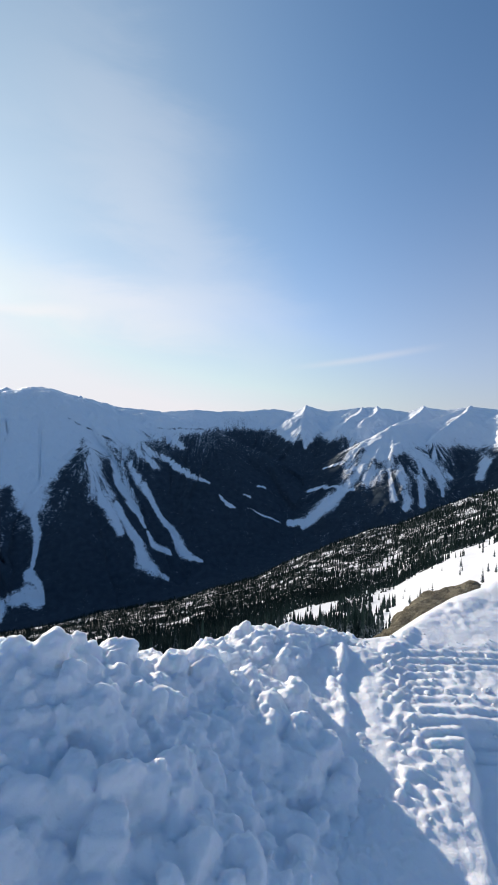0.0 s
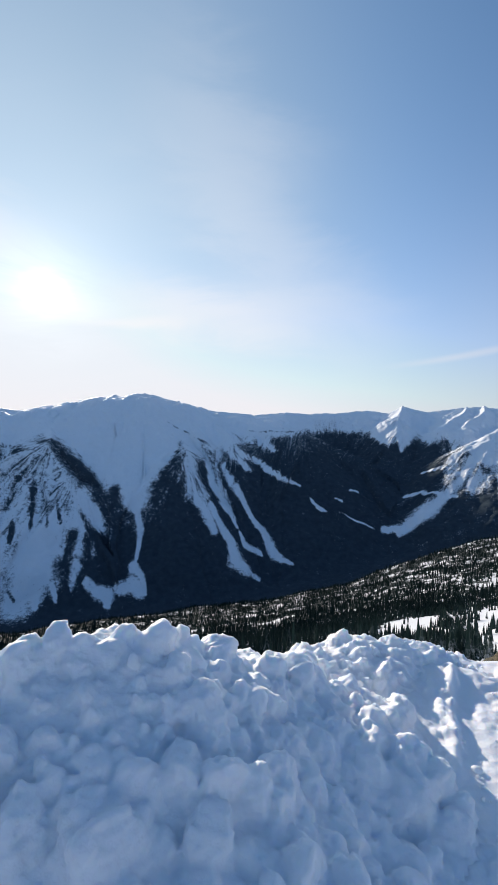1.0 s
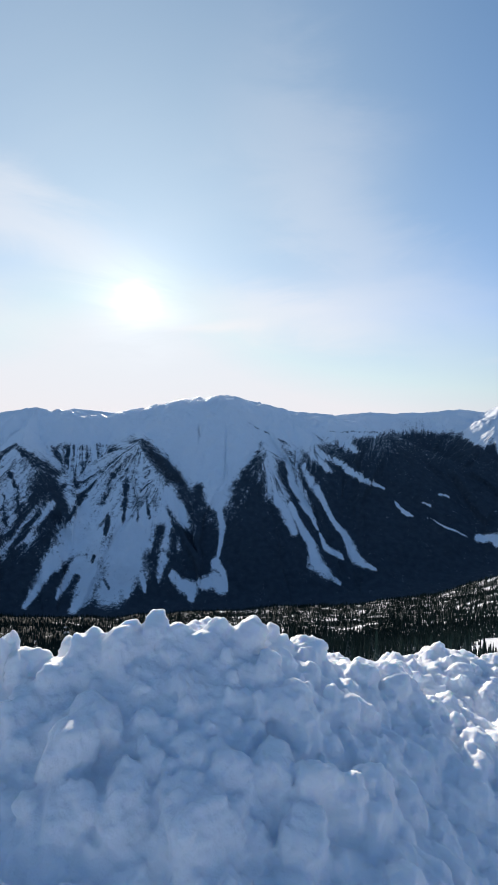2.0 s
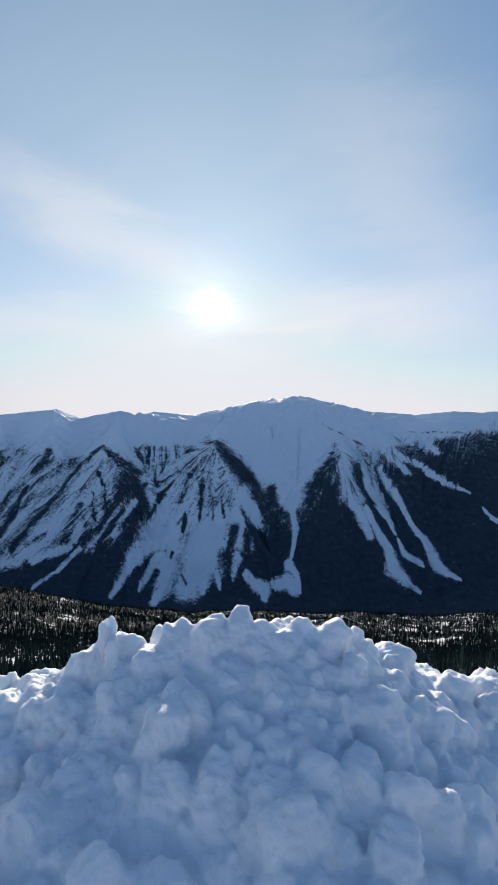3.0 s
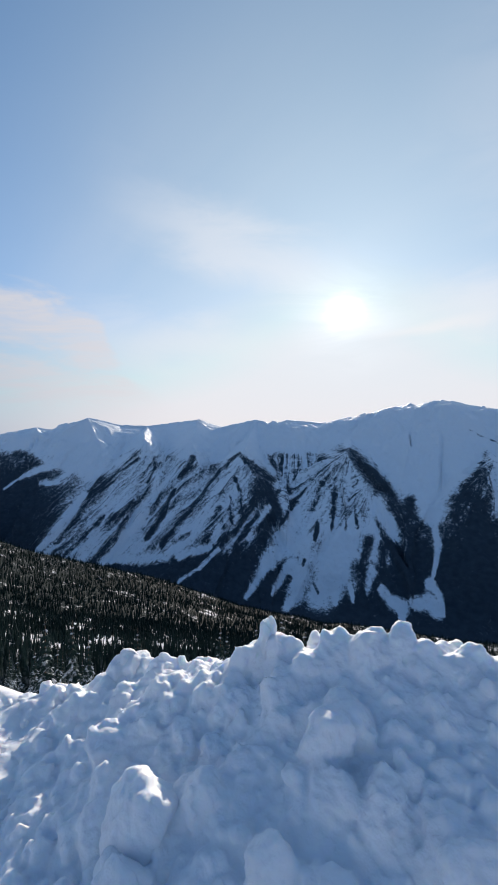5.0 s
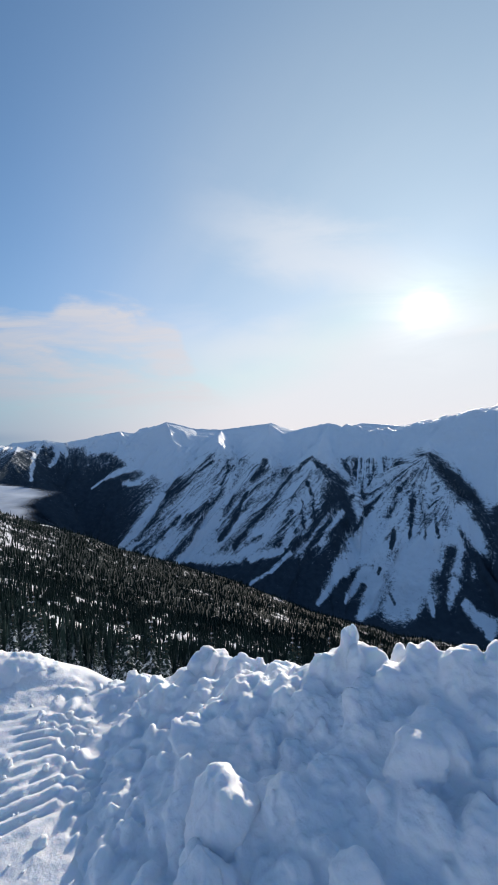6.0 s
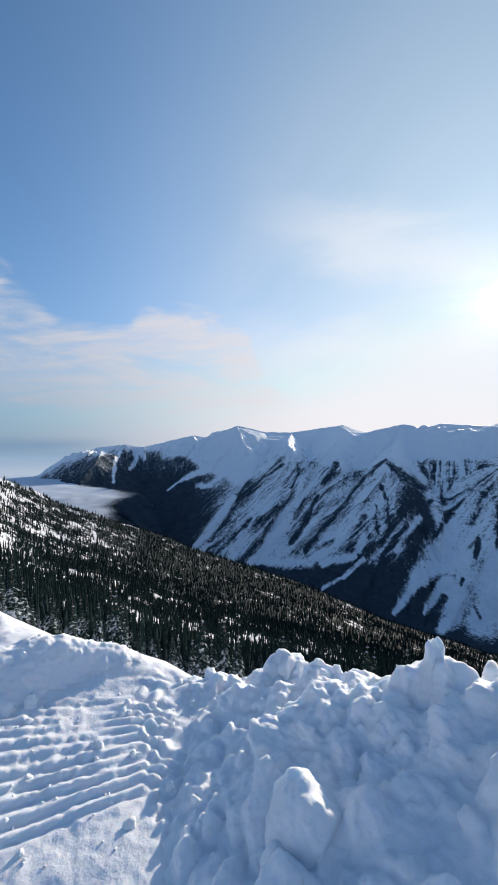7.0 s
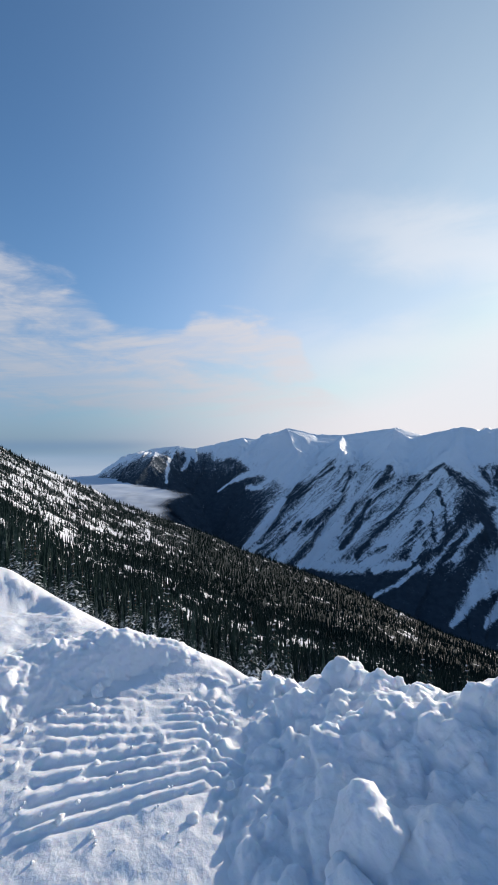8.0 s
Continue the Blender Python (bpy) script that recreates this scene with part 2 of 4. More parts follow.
def value_noise(x, y, seed=0):
    ix, iy = np.floor(x), np.floor(y)
    fx, fy = x - ix, y - iy
    fx, fy = fx * fx * (3 - 2 * fx), fy * fy * (3 - 2 * fy)
    a, b = lattice(ix, iy, seed), lattice(ix + 1, iy, seed)
    c, d = lattice(ix, iy + 1, seed), lattice(ix + 1, iy + 1, seed)
    return (a + (b - a) * fx) + ((c + (d - c) * fx) - (a + (b - a) * fx)) * fy


def fbm(x, y, octaves=5, seed=0, gain=0.5):
    """Layered noise about 0, within about 1."""
    total, amp, norm = 0.0, 1.0, 0.0
    for k in range(octaves):
        total = total + amp * (value_noise(x * 2.03**k + 17.3 * k, y * 2.03**k - 9.1 * k, seed + k) * 2 - 1)
        norm, amp = norm + amp, amp * gain
    return total / norm


def domes(x, y, cell, seed=0):
    """Rounded clods, one a cell: 0 to about 0.5 of the cell's size in height."""
    ix, iy, best = np.floor(x / cell), np.floor(y / cell), np.zeros_like(x)
    for a in (-1, 0, 1):
        for b in (-1, 0, 1):
            cx, cy = ix + a, iy + b
            px = (cx + lattice(cx, cy, seed)) * cell
            py = (cy + lattice(cx, cy, seed + 7)) * cell
            rad = cell * (0.35 + 0.45 * lattice(cx, cy, seed + 13))
            sq = rad**2 - (x - px) ** 2 - (y - py) ** 2
            best = np.maximum(best, np.sqrt(np.maximum(sq, 0)) * (0.6 + 0.4 * lattice(cx, cy, seed + 29)))
    return best


def shards(x, y, cell, seed=0):
    """Broken blocks with tilted flat tops and steep sides, about 0.4 of the cell's size in height."""
    ix, iy, best = np.floor(x / cell), np.floor(y / cell), np.zeros_like(x)
    for a in (-1, 0, 1):
        for b in (-1, 0, 1):
            cx, cy = ix + a, iy + b
            dx, dy = x - (cx + lattice(cx, cy, seed)) * cell, y - (cy + lattice(cx, cy, seed + 7)) * cell
            rad = cell * (0.25 + 0.35 * lattice(cx, cy, seed + 13))
            spin = 6.28 * lattice(cx, cy, seed + 19)
            u, v = dx * np.cos(spin) + dy * np.sin(spin), dy * np.cos(spin) - dx * np.sin(spin)
            edge = np.maximum(np.abs(u), np.abs(v) * 1.3 + 0.25 * np.abs(u))
            top = rad * (0.55 + 0.5 * lattice(cx, cy, seed + 29)) + u * (lattice(cx, cy, seed + 37) * 1.6 - 0.8)
            best = np.maximum(best, top - np.maximum(edge - rad * 0.55, 0) * 2.2)
    return best


def smooth(v, low, high):
    v = np.clip((v - low) / (high - low), 0, 1)
    return v * v * (3 - 2 * v)


def grid_mesh(name, xyz, attribute=None, values=None, keep=None, shade=True, more=()):
    """A mesh from a grid of places, rows by columns."""
    rows, cols = xyz.shape[:2]
    k = np.arange(rows * cols).reshape(rows, cols)
    quads = np.stack([k[:-1, :-1], k[:-1, 1:], k[1:, 1:], k[1:, :-1]], -1).reshape(-1, 4)
    verts = xyz.reshape(-1, 3)
    if keep is not None:
        quads = quads[keep.reshape(-1)]
        used = np.unique(quads)
        back = np.zeros(len(verts), int)
        back[used] = np.arange(len(used))
        quads, verts = back[quads], verts[used]
        values = None if values is None else values.reshape(-1)[used]
        more = [(key, v.reshape(-1)[used]) for key, v in more]
    me = raw_mesh(name, verts, quads, attribute, values, shade)
    for key, v in more:
        me.attributes.new(key, "FLOAT", "POINT").data.foreach_set("value", np.ascontiguousarray(v, dtype=np.float32).ravel())
    return me


def raw_mesh(name, verts, faces, attribute=None, values=None, shade=True):
    me = bpy.data.meshes.new(name)
    sides = faces.shape[1]
    me.vertices.add(len(verts))
    me.vertices.foreach_set("co", np.ascontiguousarray(verts, dtype=np.float32).ravel())
    me.loops.add(faces.size)
    me.loops.foreach_set("vertex_index", np.ascontiguousarray(faces, dtype=np.int32).ravel())
    me.polygons.add(len(faces))
    me.polygons.foreach_set("loop_start", np.arange(0, faces.size, sides, dtype=np.int32))
    me.polygons.foreach_set("use_smooth", np.full(len(faces), shade))
    me.update(calc_edges=True)
    if attribute:
        layer = me.attributes.new(attribute, "FLOAT", "POINT")
        layer.data.foreach_set("value", np.ascontiguousarray(values, dtype=np.float32).ravel())
    return me


def polar(az, r):
    a = np.radians(az)
    return -np.sin(a) * r, np.cos(a) * r


# ---- the lookout: trodden shelf, snow bank, slope below ----
# heading and angle under which the shelf breaks off, seen from the lookout
RIM = np.array([(-60, -12), (-45, -13), (-31, -16.8), (-29.8, -17.9), (-26.3, -19.8), (-22.5, -22.6), (-19.2, -25.2), (-16, -26.0), (-9, -26.5), (-1, -27), (9, -29), (30, -29.5), (60, -30.2), (70, -30.3), (76, -29.6), (80, -28.6),
                (84, -26.3), (86.5, -25.4), (88, -24.8), (92, -23.7), (94, -23.5), (97.8, -21.2), (100.4, -19.6), (103.3, -17.5), (107, -14.6), (120, -9), (140, -6)])
# heading and angle of the far edge of the wooded slope
EDGE = np.array([(-60, 5), (-45, 1), (-31, -5.9), (-19.4, -11.8), (-8.7, -16.2), (-1, -19.6), (10, -22.2), (24, -23.6), (40.6, -23.8), (52, -21.9), (58, -20.0), (62, -18.5), (68, -16.7), (77.4, -13.9),
                 (87, -10.1), (94.4, -6.9), (101, -3.2), (107, 0.0), (120, 6), (140, 10)])
SLOPE_END = 1300.0


def heading(x, y):
    return np.degrees(np.arctan2(-x, y))


def slope_height(x, y):
    """The wooded slope that falls from the shelf into the valley."""
    r, az = np.hypot(x, y), heading(x, y)
    e0 = np.interp(az, RIM[:, 0], RIM[:, 1])
    e0 = e0 - 3.2 * smooth(r * np.tan(np.radians(-e0)) / EYE, 1.03, 1.7)
    e1 = np.interp(az, EDGE[:, 0], EDGE[:, 1])
    w = 1 - np.minimum(r / SLOPE_END, 1.0) ** 0.6
    z = EYE + np.minimum(r, SLOPE_END) * np.tan(np.radians(e1 + (e0 - e1) * w))
    over = np.maximum(r - SLOPE_END, 0)
    z = z - 0.55 * over - 0.0004 * over**2
    far = smooth(r, 20, 200)
    z = z + far * (r * 0.010 * fbm(x / 160, y / 160, 4, 5) + 1.2 * fbm(x / 22, y / 22, 3, 9))
    return z


# crest of the ploughed-up bank: x, y, height
CREST = np.array([(-3.35, 1.2, 0.05), (-2.75, 0.98, 0.20), (-2.27, 1.02, 0.30), (-1.90, 1.05, 0.40), (-1.63, 1.16, 0.56), (-1.35, 1.35, 0.67), (-1.14, 1.49, 0.735), (-0.90, 1.62, 0.71),
                  (-0.70, 1.85, 0.58), (-0.48, 2.02, 0.48), (-0.30, 2.12, 0.41), (0.10, 2.22, 0.23), (0.33, 2.10, 0.10)])


# lower spoil along the shelf's edge beyond the right track
SPOIL = np.array([(-0.45, 2.75, 0.04), (-0.15, 2.95, 0.09), (0.12, 3.05, 0.145), (0.40, 3.20, 0.12), (0.72, 3.30, 0.07), (0.98, 3.38, 0.03)])


# spoil beside and behind the left tracks
SIDE = np.array([(-3.30, 0.12, 0.05), (-3.38, -0.15, 0.12), (-3.38, -0.42, 0.155), (-3.24, -0.80, 0.18), (-3.08, -1.20, 0.23), (-2.9, -1.7, 0.24)])


def beside_track(x, y):
    """How far a place lies to the right of the wall that the right track cut."""
    return x - 0.55 - 0.22 * (y - 2.25)


def bank_height(x, y, crest, front_reach=1.25, back_reach=0.7, toe=0.42):
    """Height of a bank over the shelf, before its clods."""
    best = np.zeros_like(x)
    for (ax, ay, az), (bx, by, bz) in zip(crest[:-1], crest[1:]):
        dx, dy = bx - ax, by - ay
        t = np.clip(((x - ax) * dx + (y - ay) * dy) / (dx * dx + dy * dy), 0, 1)
        px, py, pz = ax + t * dx, ay + t * dy, az + t * (bz - az)
        d = np.hypot(x - px, y - py)
        front = (x - px) * dy - (y - py) * dx > 0
        reach = np.where(front, toe + front_reach * pz, 0.6 * toe + back_reach * pz)
        f = np.clip(1 - d / reach, 0, 1)
        best = np.maximum(best, pz * np.where(front, f * (1.35 - 0.35 * f), f * (1.7 - 0.7 * f)))
    return best * (1 - smooth(beside_track(x, y) - 0.5 * smooth(y, 3.05, 3.2) - 0.4 * (1 - smooth(y, 1.65, 2.05)), -0.36, -0.02))


def treads(along, across, length, low, high, pitch):
    """Cross bars that a wide rubber track pressed into the snow."""
    inside = smooth(along, low, low + 0.06) * (1 - smooth(along, high - 0.10, high)) * smooth(across, 0, 0.05) * (1 - smooth(across, length - 0.05, length))
    wave = along / pitch + 0.25 * fbm(along * 3, across * 3, 2, 31)
    saw = wave - np.floor(wave)
    return inside * (np.where(saw < 0.3, saw / 0.3, (1 - saw) / 0.7) - 0.45) * (0.8 + 0.7 * fbm(along * 5, across * 4, 3, 37)) * smooth(fbm(along * 2.2, across * 2.2, 3, 38), -0.55, -0.05)


def shelf_height(x, y):
    ahead = 1 - smooth(np.abs(heading(x, y) - 38), 74, 84)
    z = 0.035 * fbm(x / 0.9, y / 0.9, 4, 3) + ahead * 0.008 * fbm(x / 0.14, y / 0.14, 3, 4)
    fan = -x + y * np.interp(-x, [2.15, 2.95], [-0.08, 0.24])
    z = z + 0.036 * treads(fan, y + 0.74, 0.84, 2.08, 2.97, 0.074)
    strip = smooth(y, 0.06, 0.10) * (1 - smooth(y, 0.26, 0.34)) * smooth(-x, 1.8, 2.0) * (1 - smooth(-x, 3.0, 3.2))
    z = z + 0.016 * strip * np.maximum(np.sin(x * 62 + 7 * fbm(x * 4, y * 4, 3, 33)) * np.sin(y * 50 + 5 * fbm(x * 5, y * 5, 3, 34)), -0.5) * (0.5 + 1.2 * value_noise(x * 7, y * 7, 35))
    u = beside_track(x, y)
    z = z + 0.034 * treads(y + 0.05 * x, u - 0.40, 1.3, 2.1, 3.2, 0.090)
    # a second, shallow cut beyond the treads
    beyond = x - 1.16 + 0.35 * (2.2 - y) + 0.04 * fbm(x / 0.15, y / 0.15, 3, 43)
    z = z - 0.075 * smooth(beyond, 0.0, 0.06) * (1 - smooth(beyond, 0.22, 0.6)) * (1 - smooth(y, 2.15, 2.35)) * smooth(y, 0.6, 1.0)
    lug = smooth(u, 0.20, 0.25) * (1 - smooth(u, 0.40, 0.46)) * smooth(y, 1.6, 1.9) * (1 - smooth(y, 3.1, 3.3))
    z = z + 0.018 * lug * np.maximum(np.sin(y * 60 + 9 * fbm(x * 4, y * 4, 3, 39)) * np.sin(u * 40 + 6 * fbm(x * 5, y * 5, 3, 40)), -0.4) * (0.6 + 1.2 * value_noise(x * 6, y * 6, 42))
    # spoil beside and behind the left tracks
    side = smooth(-x, 2.92, 3.3) * (1 - smooth(y, 0.1, 0.6))
    z = z + side * (0.06 + 0.07 * fbm(x / 0.5, y / 0.5, 3, 12))
    trod = smooth(u, -0.75, -0.5) * (1 - smooth(u, -0.05, 0.0)) * smooth(y, 1.9, 2.2) * (1 - smooth(y, 3.2, 3.4))
    z = z + trod * (0.30 * domes(x, y, 0.10, 61) + 0.36 * shards(x, y, 0.07, 62) - 0.025)
    # driven flat between the left tracks and the bank
    driven = 1 - 0.8 * smooth(-x, 1.7, 2.0) * smooth(y, -0.15, 0.0)
    z = z - 0.07 * np.exp(-((x + 2.05) ** 2 + (y + 0.98) ** 2) / 0.03) * ahead
    lumps = smooth(fbm(x / 0.5, y / 0.5, 3, 21), 0.1, 0.5)
    z = z + ahead * driven * lumps * 0.3 * shards(x, y, 0.07, 5) + side * 0.25 * domes(x, y, 0.22, 15) * (1 - smooth(np.hypot(x, y), 3.6, 4.2))
    # furrow edge of the right track
    edge = u + 0.05 * fbm(x / 0.12, y / 0.12, 3, 8)
    wall = smooth(y, 1.95, 2.3) * (1 - smooth(y, 3.2, 3.5))
    z = z + wall * (0.014 * smooth(u, -0.45, -0.05) * (1 - smooth(edge, -0.02, 0.03)) + 0.022 * np.exp(-((edge + 0.03) / 0.045) ** 2) * (0.15 + value_noise(x * 15, y * 15, 36)) - 0.014 * smooth(edge, -0.02, 0.03) * (1 - smooth(u, 0.09, 0.17)))
    # crumbs kicked up all over the shelf
    loose = smooth(fbm(x / 0.35, y / 0.35, 3, 59), -0.15, 0.35)
    z = z + ahead * driven * loose * (0.15 * domes(x, y, 0.085, 58) + 0.16 * shards(x, y, 0.05, 46) - 0.006)
    z = z + ahead * driven * 0.45 * domes(x, y, 0.035, 55) * smooth(fbm(x / 0.3, y / 0.3, 3, 56), -0.2, 0.4) + ahead * 0.006 * fbm(x / 0.06, y / 0.06, 3, 57, 0.6)
    return z


def ground_height(x, y):
    r, az = np.hypot(x, y), heading(x, y)
    flat = shelf_height(x, y)
    behind = smooth(np.abs(az - 38), 75, 120)
    flat = flat + behind * 0.10 * np.maximum(r - 3.0, 0)
    z = flat
    cut = slope_height(x, y) + 40 * behind
    rim = smooth(-np.abs(cut - flat), -0.25, 0.0) * (1 - behind)
    z = z + rim * (1 - behind) * 0.5 * domes(x, y, 0.24, 44) * smooth(fbm(x / 0.6, y / 0.6, 2, 45), -0.3, 0.3)
    k = 0.12
    h = np.clip(0.5 + 0.5 * (cut - z) / k, 0, 1)
    return cut * (1 - h) + z * h - k * h * (1 - h)


def rings(start, end, ratio):
    out = [start]
    while out[-1] < end:
        out.append(out[-1] * (1 + ratio))
    return np.array(out)


def columns(fine, low=-36.0, high=113.0, coarse=4.0):
    return np.concatenate([np.arange(low, high, fine), np.linspace(high, low + 360, 90)])


def sheet(radii, az):
    a, r = np.meshgrid(az, radii)
    a = np.where(a > 180, a - 360, a)
    return polar(a, r)


def build_ground():
    x, y = sheet(np.concatenate([[0.05, 0.3, 0.5], rings(0.65, 4.6, 0.0064), rings(4.65, 70, 0.03)]), columns(0.27))
    me = grid_mesh("ground", np.stack([x, y, ground_height(x, y)], -1))
    me.materials.append(SNOW)
    tagged(new("ground", me), "trodden white snow shelf with vehicle tracks and clods", "snow ground", kind="structure")
    x, y = sheet(rings(68, 2100, 0.017), columns(0.3))
    z = slope_height(x, y)
    behind = smooth(np.abs(heading(x, y) - 38), 75, 120)
    z = z * (1 - behind) + behind * (0.1 * np.hypot(x, y)) - 0.3
    me = grid_mesh("hillside", np.stack([x, y, z], -1), "woods", woods_share(x, y))
    me.materials.append(HILL)
    tagged(new("hillside", me), "snowy mountainside that falls wooded into the valley", "hillside", kind="structure")


def woods_share(x, y):
    """How densely the slope below the lookout is wooded, 0 to 1."""
    r, az = np.hypot(x, y), heading(x, y)
    share = 0.58 + 0.75 * fbm(x / 48, y / 48, 4, 51) + 0.85 * fbm(x / 12, y / 12, 3, 52)
    share = share + 0.30 * smooth(r, 260, 800) + 0.3 * smooth(r, 350, 800) * smooth(az, 30, 42) * (1 - smooth(az, 82, 90))
    open_right = (1 - smooth(az + 6 * fbm(x / 40, y / 40, 3, 53), -20.5, -16.5)) * smooth(r, 15, 40) * (1 - smooth(r + 70 * fbm(x / 50, y / 50, 3, 54), 400, 520))
    share = share - 1.0 * open_right - 0.35 * (1 - smooth(az, -25, -10)) * (1 - smooth(r, 300, 800))
    # a snowed-up clearing below the spoil
    share = share - smooth(az + 1.5 * fbm(x / 40, y / 40, 3, 55), -13.5, -10.5) * (1 - smooth(az, -6.5, -3.5)) * smooth(r, 225, 255) * (1 - smooth(r + 60 * fbm(x / 50, y / 50, 3, 56), 400, 470))
    share = share - 0.26 * smooth(az, 90, 102) * smooth(r, 200, 600) - 0.9 * smooth(az, 102, 110) * (1 - smooth(r, 40, 90))
    return np.clip(share, 0, 1) * smooth(r, 14, 40)


# ---- mountains across the valley ----
# skyline: heading, angle over the lookout
SKYLINE = [(89.5, -0.6), (86, -0.2), (84, -0.6), (77.4, 0.9), (75.5, 0.7), (71.3, 2.2), (67.5, 1.3), (64, 1.2), (60.6, 1.7), (57.3, 2.1), (54.4, 1.0), (50.7, 1.9), (49.5, 2.1), (47.4, 1.5),
           (45.5, 2.1), (40.6, 1.7), (37.2, 2.4), (36.5, 2.0), (33.8, 3.1), (31.8, 3.3), (30.6, 3.6), (29.8, 4.1), (28.7, 3.3), (27.4, 3.8), (26.2, 4.4), (24.6, 3.9), (22, 3.4), (17.5, 2.3), (12, 1.9)]
SKYLINE_EAST = [(12, 1.9), (7.3, 2.4), (4.7, 2.2), (0.2, 2.4), (-3.2, 2.8), (-5.9, 2.4), (-7.9, 3.2), (-10.4, 2.6), (-15.4, 3.2), (-18.2, 3.0), (-20.3, 2.6), (-22.2, 3.3), (-24.8, 2.9), (-27.8, 3.3), (-31, 2.9), (-44, 3.0)]
# spurs, from the crest down to their noses: heading, distance, angle
SPURS = {
    "east": [
        [(az, 4800, el - 0.12) for az, el in SKYLINE_EAST],
        [(-27.8, 4600, 3.2), (-22.9, 4200, 1.5), (-18.3, 3800, 0.7), (-14.9, 3650, -2.7), (-12.1, 3550, -7.3), (-9.3, 3450, -10.4), (-6, 3350, -13.2)],
        [(-31, 4400, 2.6), (-34, 3900, 1.5), (-37, 3400, -1.0)],
        [(-7.9, 4800, 3.25), (-7.6, 4500, 2.3), (-6.9, 4250, 0.6), (-5.8, 4050, -1.2), (-5.6, 3900, -3.4)],
        [(-14.6, 4800, 3.1), (-13.9, 4500, 2.2), (-12.2, 4250, 0.9)],
        [(-16.6, 4800, 3.2), (-16.2, 4500, 2.4), (-14.8, 4250, 1.0)],
        [(-22.2, 4800, 3.3), (-21.6, 4450, 2.5), (-19.6, 4150, 1.2)],
        [(-27.8, 4600, 3.3), (-26.8, 4250, 2.2), (-24.6, 3950, 0.3), (-23.6, 3800, -0.8)],
    ],
    "massif": [
        [(az, 4280, el) for az, el in SKYLINE if az < 46.5],
        [(19, 4250, 2.2), (14, 4000, 0.9), (11.4, 3850, 0.6), (4.7, 3750, -0.1), (0.8, 3700, -2.1), (-3, 3650, -3.6), (-6, 3600, -8.5)],
        [(17, 3900, 0.6), (14.3, 3600, -1.2), (9, 3350, -4.6), (5.3, 3250, -7.1), (-3.2, 3300, -12.2)],
        [(26.2, 4280, 4.2), (23.5, 4000, 1.9), (21.7, 3500, -1.8), (21.2, 3250, -3.2), (19.5, 2900, -9.0), (17.5, 2550, -16)],
        [(29.8, 4280, 3.9), (31.0, 4120, 3.0), (32.0, 3930, 1.6), (32.2, 3740, -0.6), (31.4, 3560, -3.6)],
        [(26.2, 4280, 4.2), (26.6, 4080, 3.3), (27.6, 3850, 1.8), (28.2, 3650, -0.8), (28.0, 3480, -4.0)],
        [(33.8, 4280, 3.3), (35.0, 4080, 2.2), (35.6, 3900, 1.0)],
        [(22.0, 4280, 3.5), (23.4, 4080, 2.5), (24.6, 3880, 0.8), (25.2, 3680, -1.8)],
        [(37.0, 4280, 2.2), (37.2, 3850, 0.1), (37.6, 3400, -1.8), (35.5, 3000, -6.4), (33.0, 2700, -11.5), (31.0, 2450, -17.5)],
    ],
    "west": [
        [(az, 4760, el) for az, el in SKYLINE if az > 54],
        [(60.6, 4760, 1.7), (61.0, 4520, 0.9), (61.6, 4280, -0.6)],
        [(67.5, 4760, 1.3), (68.4, 4540, 0.6), (69.6, 4330, -0.6), (70.8, 4120, -2.2)],
        [(74.0, 4760, 1.3), (75.2, 4560, 0.5), (76.8, 4350, -0.8)],
        [(50.7, 4280, 1.9), (52.2, 4080, 0.9), (53.6, 3900, -0.8)],
        [(46.4, 4280, 1.8), (47.0, 4050, 0.8), (47.4, 3850, -0.8)],
        [(57.5, 3950, -2.2), (55.6, 4150, 0.0), (54.4, 4230, 1.0), (50.7, 4280, 1.9), (49.5, 4280, 2.1), (47.4, 4280, 1.5), (45.5, 4280, 2.1)],
        [(49.6, 4280, 2.1), (50.5, 3900, -0.2), (51.4, 3400, -2.6), (49.8, 3000, -8.0), (48.5, 2650, -14.5)],
        [(57.3, 4280, 2.1), (58.2, 3900, -0.7), (57.0, 3500, -4.0), (55.0, 3000, -11)],
        [(64.3, 4720, 1.1), (64.5, 4300, 0.4), (64.6, 4000, -0.6), (63.5, 3600, -4.5), (61.5, 3150, -11)],
        [(71.3, 4400, 2.2), (70.5, 4200, -0.3), (69, 3800, -4.5), (67.5, 3450, -10)],
        [(77.4, 4650, 0.9), (75.5, 4300, -1.2), (74, 3950, -4.5), (73, 3700, -8.5)],
        [(86, 4700, -0.2), (83.5, 4450, -2.2), (81, 4200, -5.5), (79.5, 3950, -8.5)],
        [(89.0, 4280, -0.9), (90.2, 4000, -2.4), (91.3, 3700, -4.6), (91, 3400, -7.0)],
    ],
}
FLOOR = np.array([(-45, -560), (-10, -740), (0, -830), (12, -900), (60, -925), (80, -850), (110, -820)])
